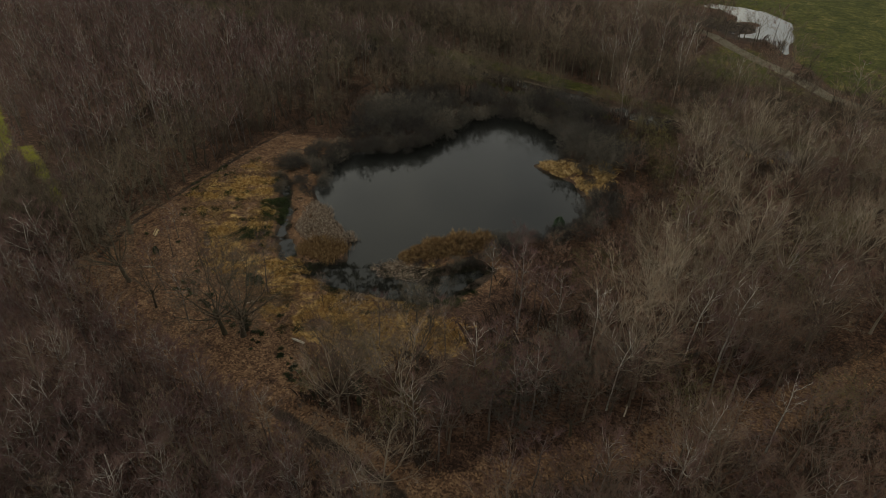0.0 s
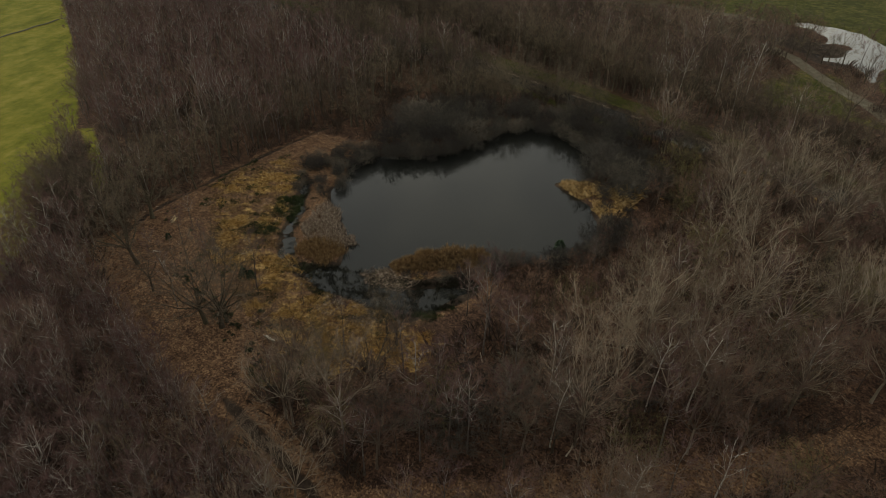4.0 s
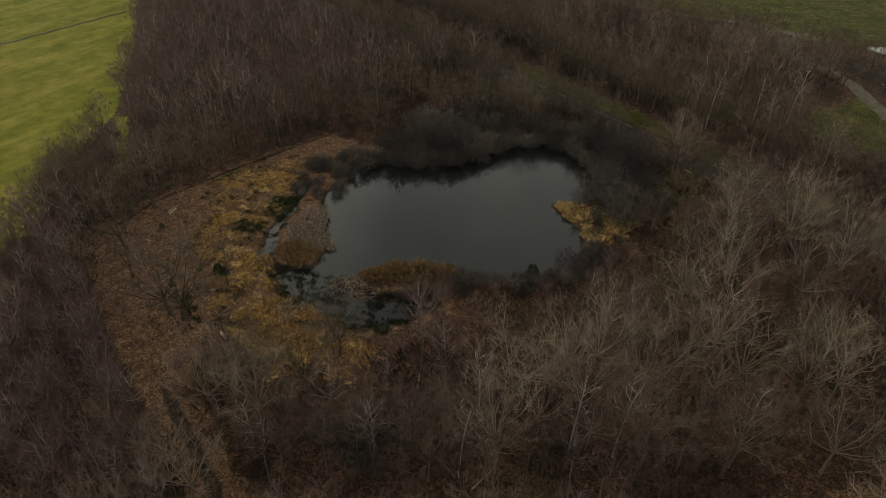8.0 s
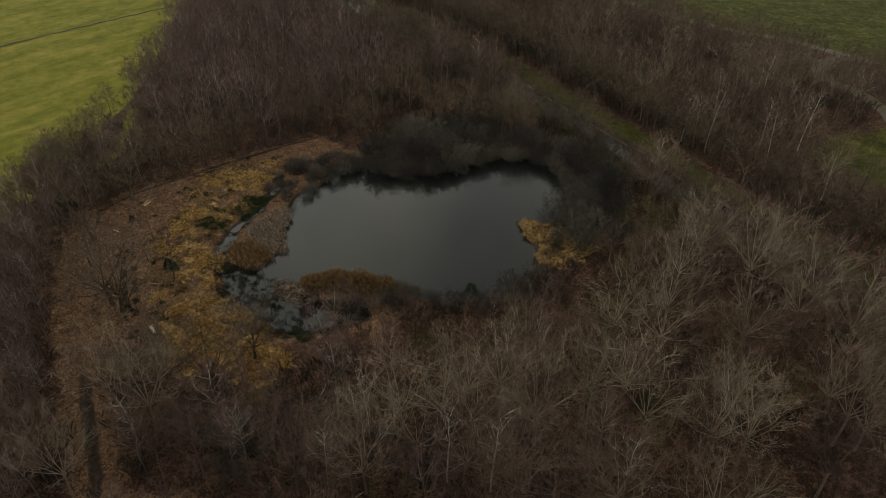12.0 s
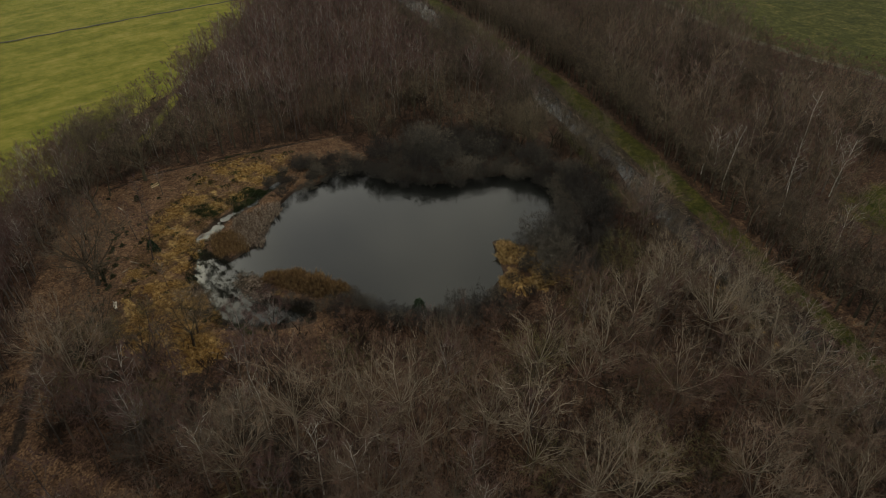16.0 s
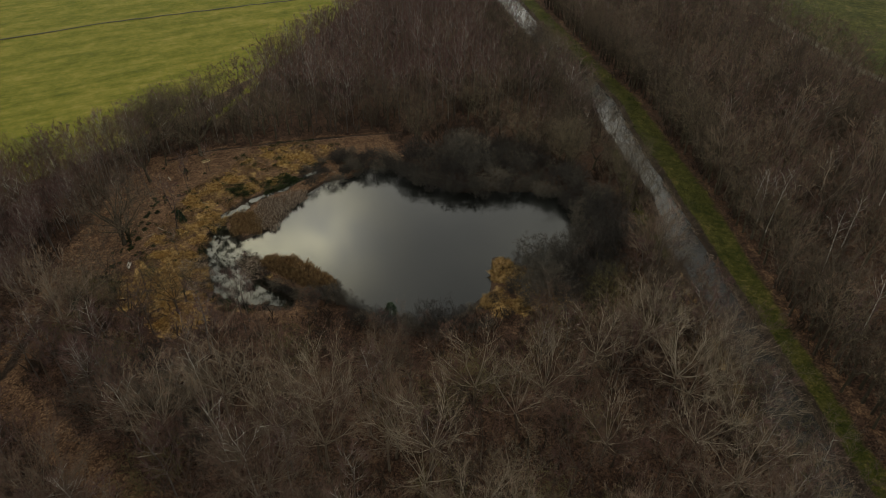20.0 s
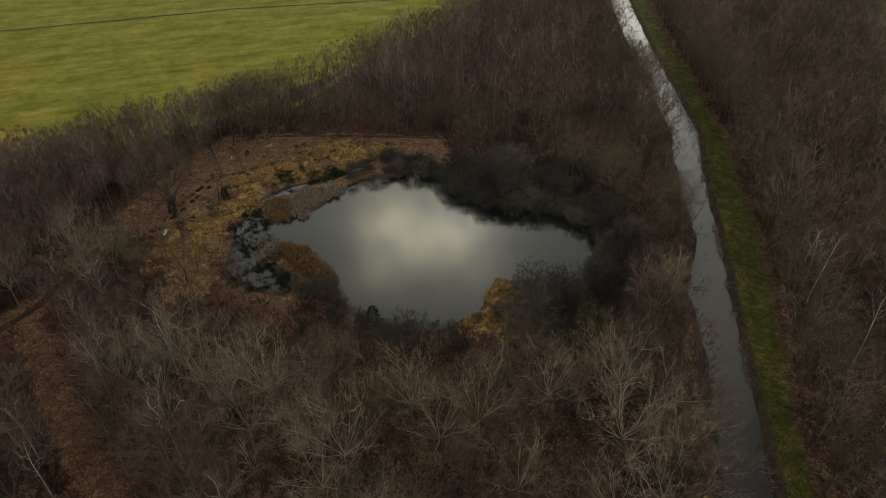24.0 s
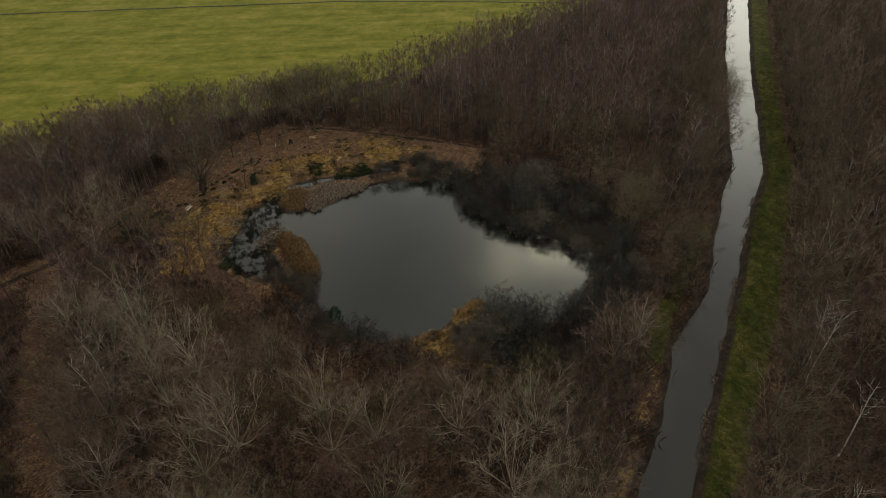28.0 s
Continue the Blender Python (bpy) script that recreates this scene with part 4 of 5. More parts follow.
# ---- trees that stand alone ----
for kind, x, y, size, tip in (("solitary", -101, 46.5, 1.5, (0, 0)), ("solitary", -88.4, 38, 1.3, (4, -14)), ("birch", -68, 49.2, 0.9, (0, -3)), ("solitary", -63.2, 40.1, 1.5, (0, -6)), ("solitary", -65.8, 38.8, 1.35, (0, 6)),
                              ("solitary", -38.3, 49.5, 1.0, (0, 0)), ("birch", -88.5, 46.4, 0.65, (0, 0)), ("solitary", -48, 42.8, 0.95, (0, -6)), ("birch", -36.3, 53.5, 0.85, (0, 0)), ("solitary", -68.8, 146.2, 0.95, (0, 0)),
                              ("solitary", -89.5, 146.5, 1.15, (0, 4)), ("solitary", -87, 142, 1.15, (0, -5)), ("solitary", -33.5, 139, 1.25, (0, 0)), ("sallow", -47, 38.6, 0.7, (0, 0)), ("oak", -96, 39.5, 0.9, (0, -8)),
                              ("sallow", -40, 129, 0.7, (0, 0)), ("sallow", -36, 131, 1.15, (0, 0)), ("sallow", -31.5, 126.5, 1.0, (0, 0)), ("sallow", -31, 133, 1.2, (0, 0)), ("sallow", -27, 118, 1.1, (0, 0)), ("birch", -27, 55.7, 0.95, (0, 0)), ("birch", -72.5, 37.5, 0.8, (0, 0)), ("birch", -81.5, 40, 0.7, (0, -5)),
                              ("birch", -76, 46, 0.7, (0, 4)), ("oak", -79, 36.5, 0.85, (0, 0)), ("birch", -92.5, 50.5, 0.6, (0, 0)), ("birch", -83, 48, 0.55, (0, 0)),
                              ("oak", -106, 58, 0.9, (0, 0)), ("oak", -112.5, 72, 1.0, (0, 0)), ("oak", -103, 101, 1.0, (0, 0)), ("oak", -106, 122, 1.05, (0, 0)), ("oak", -98, 134, 1.0, (0, 0)),
                              ("birch", -58.5, 52, 0.5, (0, 0)), ("sallow", -51, 49, 0.5, (0, 0)), ("birch", -45.5, 50, 0.75, (0, 0)), ("oak", -44, 57, 0.75, (0, 0)), ("oak", -97, 126, 1.1, (0, 0)), ("oak", -79, 147.5, 0.9, (0, 0)),
                              ("sallow", -27, 52, 1.1, (0, 0)), ("sallow", -35, 40, 1.0, (0, 0)), ("sallow", -25, 78, 1.2, (0, 0)), ("sallow", -44, 44, 0.9, (0, 0))):
    plant(kind, x, y, size, tip=tip, group="lone trees round the pond")
for x, y, size in ((-29, 30.3, 1.0), (-3, 78.2, 1.15), (-7.2, 73, 1.0), (-12.5, 77.5, 1.0), (-8, 84.5, 1.05), (-9, 93.5, 1.1), (-15.5, 115, 1.05), (-13.5, 135.5, 1.0), (-17, 105, 1.0), (-2, 97, 1.0), (3, 108, 1.0),
                   (-21, 92, 0.9), (5, 86, 1.05), (-6, 121, 1.0), (-22, 124, 0.9), (8, 122, 1.0), (-12, 62, 0.95), (-26, 24, 0.9)):
    plant("silver", x, y, size, group="silvery alders")


def ivy(root, seed, tall, wide):
    """Evergreen leaves that climb a trunk and its lowest limbs."""
    rng, bag = random.Random(seed), Bag()
    for _ in range(1100):
        z = tall * rng.random() ** 0.9
        w, out = rng.uniform(0, 2 * math.pi), rng.uniform(0.15, 0.35) + wide * max(0.0, z / tall - 0.45) * rng.random()
        at = Vector((math.cos(w) * out, math.sin(w) * out, z))
        bag.blade(at, at + Vector((math.cos(w) * 0.16, math.sin(w) * 0.16, rng.uniform(-0.18, 0.06))), 0.17, rng, 0)
    v, f, m = bag.arrays()
    ob = new("ivy", mesh_from("ivy", v, f, [M_IVY]))
    ob.parent = root
    tagged(ob, "dark-green ivy climbing the trunk")


for i, (x, y, size, tall, wide) in enumerate(((-63.6, 41.2, 0.75, 5.5, 1.3), (-40.8, 40.2, 0.8, 6.0, 1.5), (-47.6, 43.6, 0.55, 3.0, 0.6))):
    ivy(plant("solitary", x, y, size, label="bare oak with an ivy-clad trunk", group="lone trees round the pond"), i, tall, wide)
# the row of trees along the canal's south side
rng = random.Random(44)
for x0, x1, lo, hi in ((-53, -36, 140.5, 145.5), (-29, 34, 139, 145), (-168, -99, 142.5, 147.5)):
    for i in range(int((x1 - x0) / 2.1)):
        x = x0 + 2.1 * i + rng.uniform(-0.8, 0.8)
        kind = rng.choice(("oak", "oak", "alder", "birch", "sallow") if x > -60 else ("oak", "oak", "oak", "birch"))
        plant(kind, x, rng.uniform(lo, hi) - (0.04 * (x + 10) if x > -10 else 0), rng.uniform(0.9, 1.2), group="trees along the canal")
for x, y, size in ((-60.4, 169.4, 1.15), (-56.7, 169.4, 1.25), (-43.3, 173.5, 1.2), (-64.1, 169.6, 1.0), (-67, 201, 1.2), (-46.6, 190.2, 1.15), (-52, 183, 1.1), (-8.5, 71.5, 1.15), (-4.6, 75.5, 1.2), (-1.5, 55.5, 1.0), (4.5, 63, 1.05),
                   (-14, 58, 1.0), (-72, 190, 1.1), (-20, 66, 0.95), (-28, 172, 1.0)):
    plant("pale", x, y, size, group="white-stemmed birches")
for x, y, size in ((-52.6, 69.0, 0.3), (-50.2, 70.2, 0.4), (-47.2, 72.4, 0.5), (-45.2, 74.8, 0.6), (-43.6, 79.6, 0.6), (-44.4, 115.6, 0.55), (-42.8, 114.8, 0.5), (-45.6, 122.6, 0.5), (-44.5, 119.8, 0.5), (-40.5, 111.5, 0.45), (-33.6, 102.6, 1.15), (-35.5, 99, 1.0), (-36.4, 88, 0.9), (-42.6, 81.5, 0.7), (-43.6, 77, 0.6), (-33, 106.5, 0.7), (-34, 109, 0.5), (-36.5, 113, 0.45), (-33, 96, 0.8), (-32, 100, 0.9), (-42.5, 123.5, 0.45), (-36, 89, 0.7), (-34, 92, 0.8),
                   (-42.5, 82, 0.75), (-41, 79, 0.7), (-42, 85, 0.6), (-57, 141, 0.9)):
    plant("willow", x, y, size, group="willows round the pond")

for k in range(78):
    q = ((-99 + 16 * rng.random()), (72 + 27 * rng.random()))
    if inside([q], BUSHES_WEST)[0] > -0.2:
        plant("willow", q[0], q[1], rng.uniform(0.3, 0.62), label="low dark purple-grey willow scrub in shallow water", group="willows round the pond")

for x, y, size in ((-28, 49, 1.3), (-24, 53, 1.5), (-21, 57.5, 1.4), (-31, 45, 1.2), (-18, 62, 1.5), (-27, 57, 1.2), (-22, 48.5, 1.1), (-14, 66, 1.3), (-24, 62.5, 1.2), (-10, 70, 1.2)):
    plant("willow", x, y, size, label="dense dark leafless willow scrub under the alders", group="willows beside the ride")

near_shore = [(-46, 82.4), (-41.4, 84.6), (-37.2, 90.5), (-35, 97), (-35.6, 103.6), (-38, 108)]
for (ax, ay), (bx, by) in zip(near_shore, near_shore[1:]):
    for i in range(3):
        k = (i + rng.random()) / 3
        plant("willow", ax + (bx - ax) * k + rng.uniform(-0.5, 0.5), ay + (by - ay) * k + rng.uniform(-0.5, 0.5), rng.uniform(0.35, 0.6), group="willows round the pond")


# ---- undergrowth, reeds and grass ----
def blades(name, spots, mat, label, cat, count, tall, spread, width, droop=0.25, seed=1, dome=None, patchy=0.25):
    """Tufts of blades as one mass; spots of x, y."""
    rs = np.random.RandomState(seed)
    p = np.repeat(np.asarray(spots, float).reshape(-1, 2), count, 0)
    n = len(p)
    p = p + rs.normal(0, spread, (n, 2))
    z = np.maximum(height(p), WATER - 0.1)
    h = tall * rs.uniform(0.55, 1.15, n)
    h = h * (1 + patchy * wavy(p, 1.1, seed))
    if dome:
        h = h * (0.3 + 0.7 * np.clip((inside(p, dome) + 0.8) / 3.4, 0, 1))
    a = rs.uniform(0, 2 * np.pi, n)
    lean = droop * h * rs.uniform(0.2, 1.3, n)
    b = rs.uniform(0, 2 * np.pi, n)
    foot = np.c_[p, z - 0.05]
    side = np.c_[np.cos(b), np.sin(b), np.zeros(n)] * width / 2
    mid = foot + np.c_[np.cos(a) * lean * 0.35, np.sin(a) * lean * 0.35, h * 0.6]
    tip = foot + np.c_[np.cos(a) * lean, np.sin(a) * lean, h]
    v = np.stack([foot - side, foot + side, mid + side * 0.8, tip], 1).reshape(-1, 3)
    i = np.arange(n)[:, None] * 4
    f = np.concatenate([i + [0, 1, 2], i + [0, 2, 3]])
    return tagged(new(name, mesh_from(name, v, f, [mat])), label, cat, kind="stuff")


def scatter(poly, n, seed, margin=0.0):
    rs = np.random.RandomState(seed)
    q = np.array(poly, float)
    out = np.zeros((0, 2))
    while len(out) < n:
        c = rs.uniform(q.min(0) - 1, q.max(0) + 1, (n * 3, 2))
        out = np.concatenate([out, c[inside(c, poly) > margin]])
    return out[:n]


blades("round_reed_bed", scatter(REEDS_ROUND, 1200, 11), M_REED_BROWN, "tall golden-brown reed bed standing in the pond's edge", "reeds", 24, 2.5, 0.45, 0.028, 0.4, 1, REEDS_ROUND, 0.6)
blades("west_reed_bed", scatter(REEDS_WEST, 560, 12), M_REED_GREY, "pale grey-brown seed-headed reeds along the pond", "reeds", 10, 1.1, 0.22, 0.075, 0.5, 2, None, 0.6)
blades("rust_reed_bed", scatter(REEDS_RUST, 330, 13), M_REED_BROWN, "rust-brown reeds at the marsh edge", "reeds", 10, 1.5, 0.3, 0.05, 0.2, 3)
blades("spit_reed_bed", [q for q in scatter(REEDS_SPIT, 1300, 14) if wavy(np.array([q]), 1.6, 2.0)[0] + 0.6 * wavy(np.array([q]), 0.5, 6.0)[0] > 0.05], M_REED, "golden reeds on the low spit", "reeds", 9, 0.7, 0.2, 0.10, 1.0, 4, None, 0.6)
sedge_spots = scatter(SHALLOWS, 2600, 33, -0.8)
sedge_spots = sedge_spots[wavy(sedge_spots, 1.3, 7.0) + 0.7 * wavy(sedge_spots, 0.47, 4.0) + 0.6 * wavy(sedge_spots, 0.21, 1.0) > 0.22]
blades("marsh_sedge", sedge_spots, M_SEDGE, "dark sedge clumps growing out of shallow water", "sedge", 9, 0.5, 0.18, 0.06, 0.7, 12)
mat_spots = scatter([(-57, 52.6), (-59, 56.6), (-53, 59.2), (-48, 59.2), (-48.2, 55.2)], 260, 34)
blades("pale_grass_mat", mat_spots, M_REED_GREY, "pale tan flattened grass at the marsh edge", "grass", 12, 0.35, 0.35, 0.06, 2.0, 13)
blades("flattened_reeds", scatter(STRAW_MAT, 150, 31), M_REED_GREY, "pale flattened reeds at the water's edge", "reeds", 12, 0.45, 0.3, 0.06, 2.2, 9)
bank_x = np.arange(-130.0, 10.0, 0.28)
edge_y = np.interp(bank_x, [q[0] for q in CANAL_NORTH], [q[1] for q in CANAL_NORTH]) - 0.2
reed_line = np.c_[bank_x, edge_y]
blades("canal_reeds", reed_line[wavy(reed_line, 3.0, 1.0) > 0.15], M_REED_GREY, "broken pale reeds along the canal edge", "reeds", 8, 0.6, 0.2, 0.05, 0.8, 10)
straw_spots = scatter(STRAW, 12500, 15, -1.2)
tone = wavy(straw_spots, 2.6, 2.2) + 0.55 * wavy(straw_spots, 0.8, 5.0) + 0.45 * (straw_spots[:, 0] > -60)
blades("straw_grass", straw_spots[tone > 0.3], M_STRAW, "flattened straw-coloured grass tussocks", "grass", 7, 0.42, 0.26, 0.055, 1.3, 5, None, 0.6)
dull = straw_spots[(tone < 0.05) & (tone > -0.6)][::2]
blades("dull_grass", dull, M_REED_BROWN, "withered brown grass between the straw tussocks", "grass", 6, 0.34, 0.28, 0.05, 1.4, 17, None, 0.6)
green_spots = scatter(CLEARING, 9000, 35, 0.5)
damp = inside(green_spots, STRAW)
green_spots = green_spots[(wavy(green_spots, 1.5, 9.0) + 0.6 * wavy(green_spots, 0.5, 3.0) > 0.42) & (damp > -3.5) & (inside(green_spots, POND) < -1)]
blades("low_rushes", green_spots, M_RUSH, "low dark-green rushes scattered through the dry grass", "rush", 12, 0.42, 0.24, 0.05, 0.8, 18, None, 0.5)
stalks = scatter(CLEARING, 1500, 36, 0.0)
stalks = stalks[(inside(stalks, POND) < -1) & (inside(stalks, SHALLOWS) < -0.5) & (wavy(stalks, 3.0, 6.0) > -0.1)]
blades("broken_stalks", stalks, M_REED_GREY, "pale broken stalks and sticks lying on the litter", "stalks", 3, 0.16, 0.3, 0.06, 6.0, 19)
bank = scatter([(-200, 153.5), (-150, 159), (-126, 161), (-108, 159), (-69, 158), (-28, 156.6), (10, 154.5), (10, 158), (-30, 160), (-75, 164), (-128, 166), (-200, 160)], 4200, 16)
blades("bank_grass", bank, M_GRASS, "rough green grass on the canal bank", "grass", 5, 0.3, 0.4, 0.05, 0.6, 6)
brush = []
rs = np.random.RandomState(3)
c = np.c_[rs.uniform(-150, 60, 9000), rs.uniform(-20, 235, 9000)]
ok = (inside(c, CLEARING) < -0.5) & (inside(c, POND) < -1.5) & (inside(c, CANAL) < -0.8) & (inside(c, GRASS_BANK) < -0.5) & (inside(c, FIELD_WEST) < 0) & (along(c, TRACK) > 2.6) & (along(c, RIDE_EAST) > 2.2)
ok &= (inside(c, FIELD_NORTH) < -2) & (inside(c, GRASS_EAST) < 0) & (wavy(c, 6.0, 7.0) > -0.1) & (inside(c, REEDS_SPIT) < 0)
blades("undergrowth", c[ok], M_BRUSH, "thin brown leafless undergrowth beneath the trees", "undergrowth", 16, 2.2, 0.7, 0.04, 0.5, 7)


def tussock_mesh(seed, mat, n=150, tall=0.5, spread=0.3):
    bag, rng = Bag(), random.Random(seed)
    for _ in range(n):
        w, s = rng.uniform(0, 2 * math.pi), rng.uniform(0.1, 1.0)
        foot = Vector((math.cos(w) * spread * s, math.sin(w) * spread * s, -0.15))
        bag.blade(foot, foot + Vector((math.cos(w) * s * tall, math.sin(w) * s * tall, rng.uniform(0.5, 1.1) * tall * (1.2 - 0.75 * s))), 0.04, rng, 0)
    v, f, m = bag.arrays()
    return mesh_from("sedge_tussock", v, f, [mat])


TUSSOCKS = [tussock_mesh(k, M_SEDGE) for k in range(4)]
rs = np.random.RandomState(8)
near_channel = scatter(MARSH, 400, 22)
near_channel = near_channel[np.abs(along(near_channel, CHANNEL) - 1.2) < 0.6][:60]
t_spots = np.concatenate([scatter(SHALLOWS, 170, 21, -0.6), near_channel, scatter(POOL, 10, 24), scatter(MARSH, 30, 25)])
for (x, y), z in zip(t_spots, height(t_spots)):
    ob = new("sedge_tussock", TUSSOCKS[rs.randint(4)])
    s = rs.uniform(0.7, 2.0)
    ob.matrix_basis = pose(x, y, max(z, WATER - 0.05), 0, 0, rs.uniform(0, 360)) @ Matrix.Diagonal((s, s, s * rs.uniform(0.45, 0.8), 1))
    tagged(ob, "dark sedge tussock standing in shallow marsh water", "sedge", "tussocks in the marsh")
RUSH_MESH = [tussock_mesh(10 + k, M_RUSH, 130, 0.6, 0.3) for k in range(3)]
r_spots = np.concatenate([scatter(RUSHES, 130, 26), scatter(RUSHES_WEST, 70, 27), scatter([(-47, 59), (-41.5, 64), (-41, 69), (-44, 65)], 26, 28)])
for (x, y), z in zip(r_spots, height(r_spots)):
    ob = new("rush_tussock", RUSH_MESH[rs.randint(3)])
    s = rs.uniform(0.8, 1.9)
    ob.matrix_basis = pose(x, y, max(z, WATER - 0.05), 0, 0, rs.uniform(0, 360)) @ Matrix.Diagonal((s, s, s * rs.uniform(0.5, 0.9), 1))
    tagged(ob, "low dark-green rush tussock in wet ground", "rush", "rushes in the marsh")


def bramble(x, y, size, seed):
    """A low evergreen thicket: arching stems with many small leaves."""
    rng = random.Random(seed)
    stems, leaves = Bag(), Bag()
    for _ in range(16):
        w, reach, top = rng.uniform(0, 2 * math.pi), rng.uniform(0.5, 1.3), rng.uniform(0.15, 0.6)
        pts = [Vector((math.cos(w) * reach * s, math.sin(w) * reach * s, -0.1 + top * 4 * s * (1.1 - s))) for s in (0, 0.35, 0.7, 1.0)]
        stems.tube(pts, [0.02, 0.018, 0.014, 0.008], 3)
        for _ in range(52):
            s = rng.uniform(0.1, 1) * 3
            i = min(int(s), 2)
            at = pts[i].lerp(pts[i + 1], s - i) + Vector((rng.uniform(-.2, .2), rng.uniform(-.2, .2), rng.uniform(-.1, .15)))
            leaves.blade(at, at + Vector((rng.uniform(-.2, .2), rng.uniform(-.2, .2), rng.uniform(-.08, .12))), 0.14, rng, 0)
    root = new("bramble_thicket")
    root.matrix_basis = pose(x, y, float(height([(x, y)])[0]), 0, 0, rng.uniform(0, 360)) @ Matrix.Diagonal((size, size, size, 1))
    for nm, bag, mat in (("stems", stems, M_BRUSH), ("leaves", leaves, M_BRAMBLE)):
        v, f, m = bag.arrays()
        new(nm, mesh_from(nm, v, f, [mat])).parent = root
    return tagged(root, "low dark-green bramble thicket on leaf litter", "bramble", "brambles in the clearing")


k = 0
for line, n, wide in (([(-59, 41.5), (-53.5, 40.2), (-50, 39), (-45, 37.5)], 22, 0.8), ([(-83.4, 41.3), (-76.5, 42.6)], 9, 1.3), ([(-80, 43.9), (-70, 42.8), (-60, 41.8)], 18, 0.2), ([(-80, 42.3), (-70, 41.1), (-60, 40.2)], 18, 0.2),
                      ([(-52, 38.6), (-46, 37.5)], 8, 0.6)):
    for i in range(n):
        s = rng.random() * (len(line) - 1)
        j = min(int(s), len(line) - 2)
        x, y = (line[j][c] + (line[j + 1][c] - line[j][c]) * (s - j) + rng.uniform(-wide, wide) for c in (0, 1))
        bramble(x, y, rng.uniform(0.2, 0.55), 100 + k)
        k += 1


for i in range(34):
    q = scatter(CLEARING, 1, 500 + i, 2.0)[0]
    if inside([q], POND)[0] < -1.5 and inside([q], MARSH)[0] < 0:
        bramble(q[0], q[1], rng.uniform(0.25, 0.6), 300 + i)


def spruce(x, y, tall, seed):
    """A small young spruce: whorls of drooping sprays on a thin stem."""
    rng = random.Random(seed)
    stem_b, needles = Bag(), Bag()
    stem_b.tube([Vector((0, 0, -0.2)), Vector((0, 0, 0.5)), Vector((0, 0, 1))], [0.03, 0.02, 0.006], 5)
    for _ in range(620):
        s = rng.random() ** 0.8
        w, r = rng.uniform(0, 2 * math.pi), (1 - s) ** 0.6 * 0.42 * rng.uniform(0.5, 1)
        at = Vector((math.cos(w) * r, math.sin(w) * r, 0.06 + s * 0.92))
        needles.blade(at, at + Vector((math.cos(w) * 0.13, math.sin(w) * 0.13, rng.uniform(-0.07, 0.04))), 0.05, rng, 0)
    root = new("young_spruce")
    root.matrix_basis = pose(x, y, float(height([(x, y)])[0])) @ Matrix.Diagonal((tall, tall, tall, 1))
    for nm, bag, mat in (("stem", stem_b, M_OAK), ("needles", needles, M_NEEDLE)):
        v, f, m = bag.arrays()
        new(nm, mesh_from(nm, v, f, [mat])).parent = root
    return tagged(root, "small dark-green young spruce standing alone", "spruce", "young spruces")


for i, (x, y, tall) in enumerate(((-71.5, 49, 2.4), (-70.6, 49.8, 1.9), (-91.6, 45.3, 1.5), (-38.4, 93, 3.5))):
    spruce(x, y, tall, i)


def ditch(name, line, wide, mat, label):
    """A shallow sunken strip of dark grass along a line in the meadow."""
    v, f = [], []
    for i, (x, y) in enumerate(line):
        (ax, ay), (bx, by) = line[max(i - 1, 0)], line[min(i + 1, len(line) - 1)]
        d = Vector((bx - ax, by - ay, 0)).normalized()
        side = Vector((-d.y, d.x, 0))
        for k, z in ((-1, 0.06), (-0.45, 0.22), (0.45, 0.20), (1, 0.06)):
            v.append(Vector((x, y, z)) + side * wide * k / 2)
        if i:
            b = 4 * i
            f += [(b - 4 + k, b - 3 + k, b + 1 + k, b + k) for k in range(3)]
    me = mesh_from(name, [tuple(q) for q in v], f, [mat], smooth=True)
    tagged(new(name, me), label, "ditch", kind="structure")


ditch_line = []
for (ax, ay), (bx, by) in zip(FIELD_DITCH, FIELD_DITCH[1:]):
    for i in range(24):
        ditch_line.append((ax + (bx - ax) * i / 24 + 0.4 * math.sin(i * 1.3), ay + (by - ay) * i / 24))
ditch("field_ditch", ditch_line, 1.3, M_SEDGE, "narrow dark overgrown ditch crossing the meadow")


# ---- benches, logs, posts ----
def box(bag, cx, cy, cz, sx, sy, sz, cut=0.012):
    """A plank with chamfered long edges, along x."""
    ring = [(-sy / 2 + cut, -sz / 2), (sy / 2 - cut, -sz / 2), (sy / 2, -sz / 2 + cut), (sy / 2, sz / 2 - cut), (sy / 2 - cut, sz / 2), (-sy / 2 + cut, sz / 2), (-sy / 2, sz / 2 - cut), (-sy / 2, -sz / 2 + cut)]
    b = len(bag.v)
    for ex in (-sx / 2, sx / 2):
        bag.v += [Vector((cx + ex, cy + y, cz + z)) for y, z in ring]
    for i in range(8):
        j = (i + 1) % 8
        bag.f += [(b + i, b + 8 + j, b + 8 + i), (b + i, b + j, b + 8 + j)]
    for i in range(1, 7):
        bag.f += [(b, b + i + 1, b + i), (b + 8, b + 8 + i, b + 8 + i + 1)]
    bag.m += [0] * (len(bag.f) - len(bag.m))


def part(name, bag, mat, parent, label=""):
    v, f, m = bag.arrays()
    ob = new(name, mesh_from(name, v, f, [mat]))
    ob.parent = parent
    return tagged(ob, label)


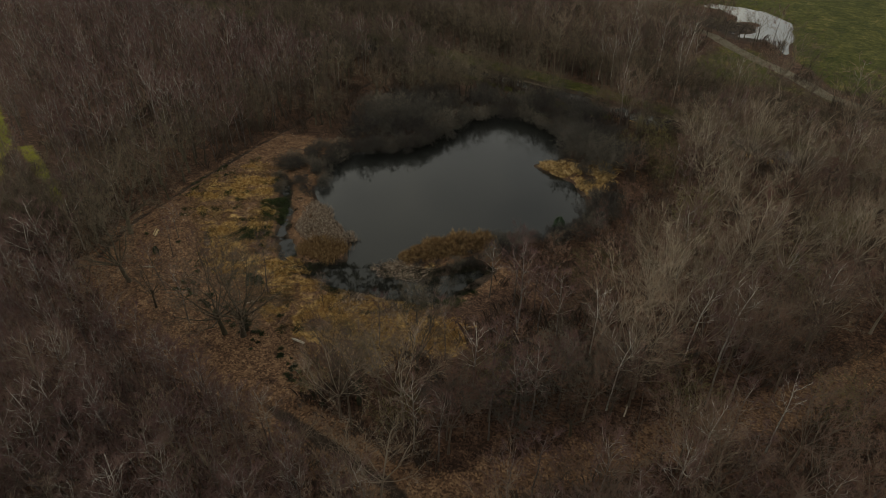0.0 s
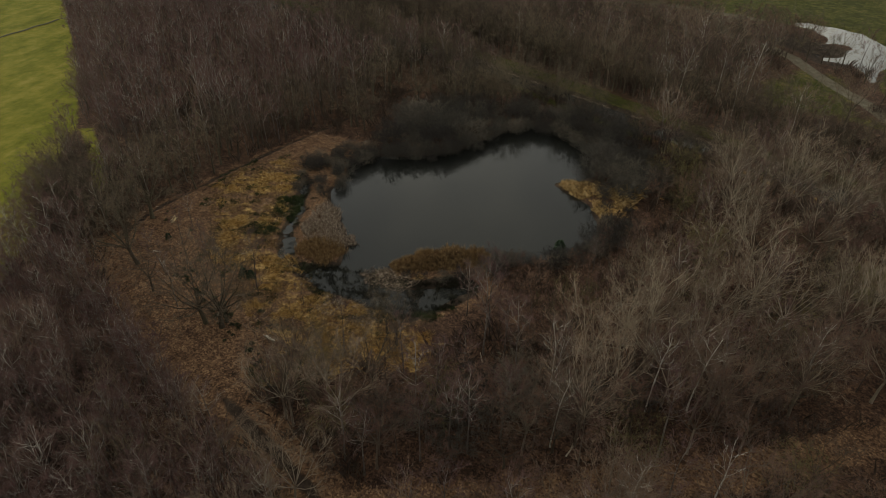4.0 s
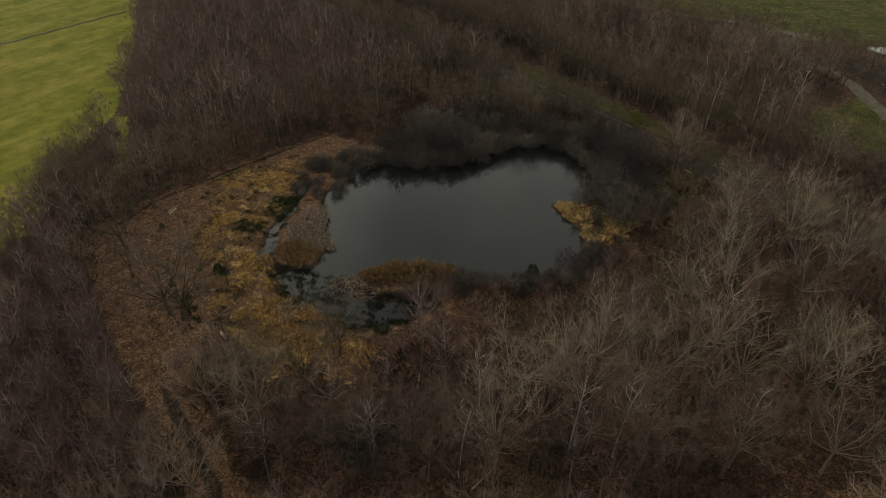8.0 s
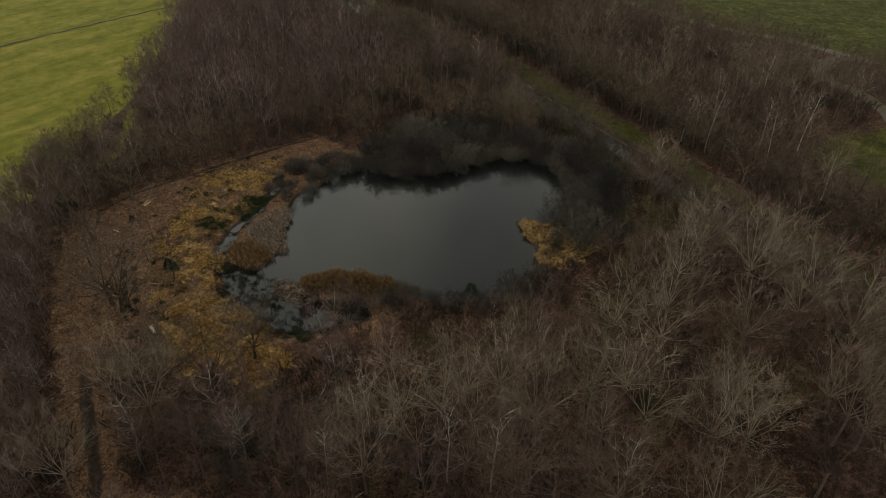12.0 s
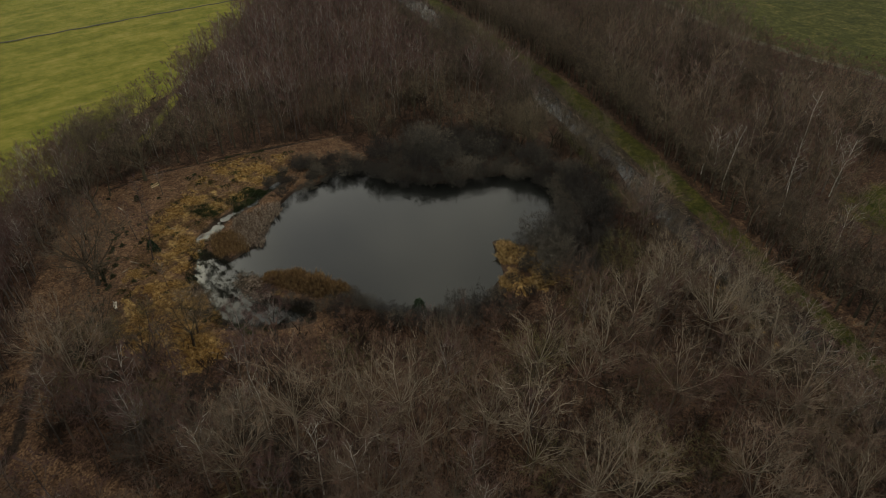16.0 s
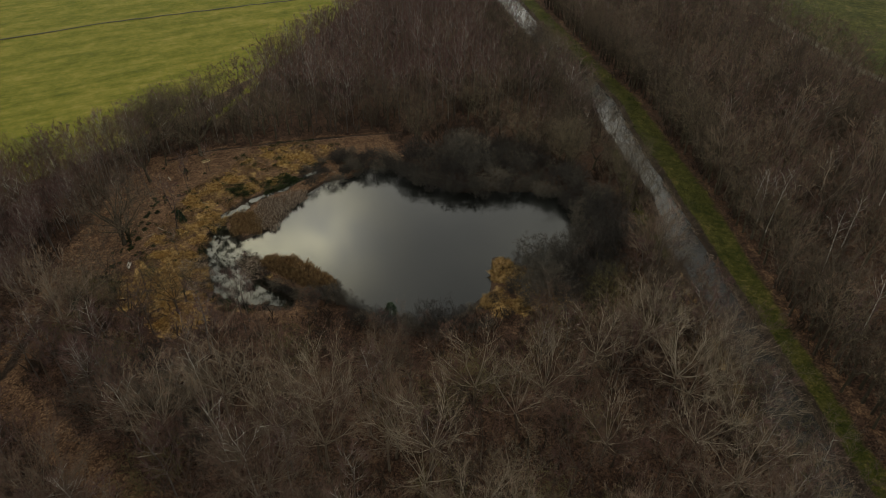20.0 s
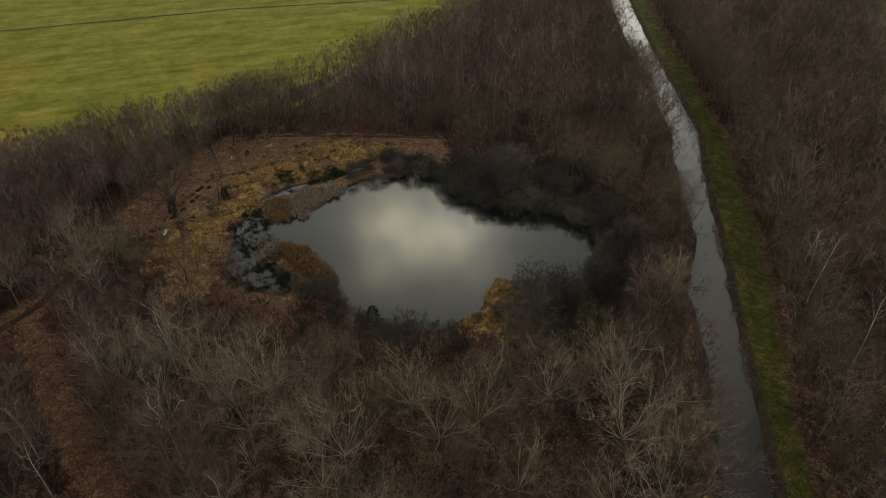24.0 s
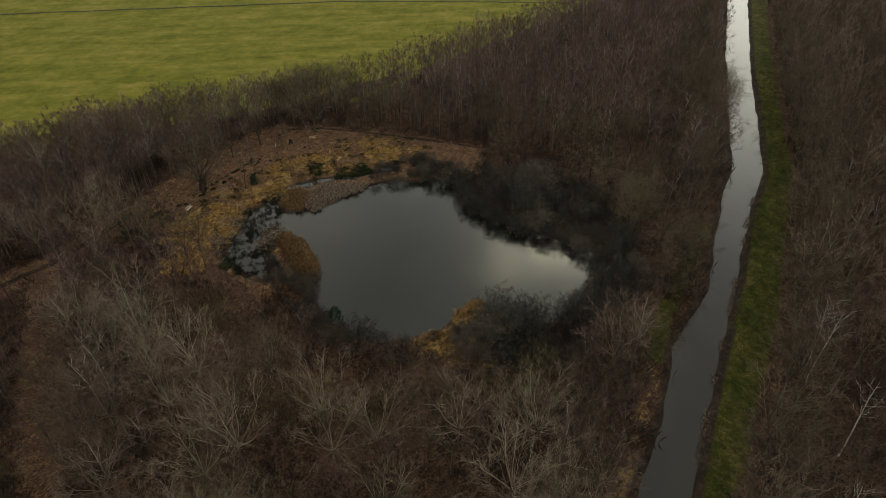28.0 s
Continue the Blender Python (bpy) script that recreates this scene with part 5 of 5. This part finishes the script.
def bench(x, y, turn, mat, label):
    root = new("park_bench")
    root.matrix_basis = pose(x, y, float(height([(x, y)])[0]), 0, 0, turn)
    for cy, cz in ((-0.13, 0.45), (0.0, 0.455), (0.13, 0.45)):
        b = Bag()
        box(b, 0, cy, cz, 2.0, 0.115, 0.045)
        part("seat_slat", b, mat, root)
    for cz in (0.64, 0.80):
        b = Bag()
        box(b, 0, 0.235 + (cz - 0.64) * 0.2, cz, 2.0, 0.04, 0.12)
        part("back_slat", b, mat, root)
    for cx in (-0.7, 0.7):
        b = Bag()
        box(b, cx, -0.12, 0.2, 0.09, 0.09, 0.46)
        part("leg", b, M_POST, root)
        b = Bag()
        box(b, cx, 0.19, 0.42, 0.09, 0.07, 0.92)
        part("back_post", b, M_POST, root)
        b = Bag()
        box(b, cx, 0.02, 0.405, 0.08, 0.36, 0.05)
        part("bearer", b, M_POST, root)
    return tagged(root, label, "bench", "benches at the pond")


bench(-55.4, 43.7, 188, M_PLANK, "bleached pale wooden bench facing the pond")
bench(-96.6, 48.9, 130, M_PLANK_TAN, "tan wooden bench under a bare oak")


def log(x, y, turn, length, r, mat, label):
    bag, rng = Bag(), random.Random(round(x * 7 + y))
    pts = [Vector((length * (s - 0.5), rng.uniform(-0.06, 0.06), r + rng.uniform(-0.01, 0.03))) for s in (0, 0.3, 0.65, 1)]
    bag.tube(pts, [r, r * 0.95, r * 0.8, r * 0.6], 8)
    for end, base in ((0, 0), (1, 24)):
        bag.v.append(pts[-end])
        for k in range(8):
            a, b = base + k, base + (k + 1) % 8
            bag.f.append((a, len(bag.v) - 1, b))
            bag.m.append(0)
    for _ in range(3):
        at = pts[1].lerp(pts[2], rng.random())
        bag.tube([at, at + Vector((rng.uniform(0.1, 0.4), rng.uniform(-0.4, 0.4), rng.uniform(0.05, 0.4)))], [r * 0.35, r * 0.15], 4)
    v, f, m = bag.arrays()
    ob = new("fallen_log", mesh_from("fallen_log", v, f, [mat], smooth=True))
    ob.matrix_basis = pose(x, y, float(height([(x, y)])[0]), 0, 0, turn)
    return tagged(ob, label, "log", "fallen logs")


for x, y, turn, length, r in ((-68.1, 46, 60, 2.2, 0.1), (-89.3, 42, 30, 1.8, 0.14), (-66, 44.5, 130, 1.5, 0.08), (-45, 118.5, 20, 2, 0.09), (-38, 60, 50, 3.0, 0.1), (-30, 63, 140, 3.4, 0.09),
                              (-22, 75, 25, 4.0, 0.11), (-12, 60, 100, 3.5, 0.1), (-78, 52.5, 75, 1.6, 0.08)):
    log(x, y, turn, length, r, M_DEADWOOD, "bleached fallen log lying on the ground")


def post(x, y):
    bag = Bag()
    bag.tube([Vector((0, 0, -0.4)), Vector((0, 0, 1.0)), Vector((0, 0, 1.12))], [0.07, 0.065, 0.03], 7)
    v, f, m = bag.arrays()
    ob = new("fence_post", mesh_from("fence_post", v, f, [M_POST], smooth=True))
    ob.matrix_basis = pose(x, y, float(height([(x, y)])[0]), rng.uniform(-4, 4), rng.uniform(-4, 4))
    tagged(ob, "weathered wooden fence post in flood water", "post", "fence posts by the flood")


for i in range(15):
    post(-27.5 - 1.2 * math.sin(i * 0.3), 222 + i * 3.2)
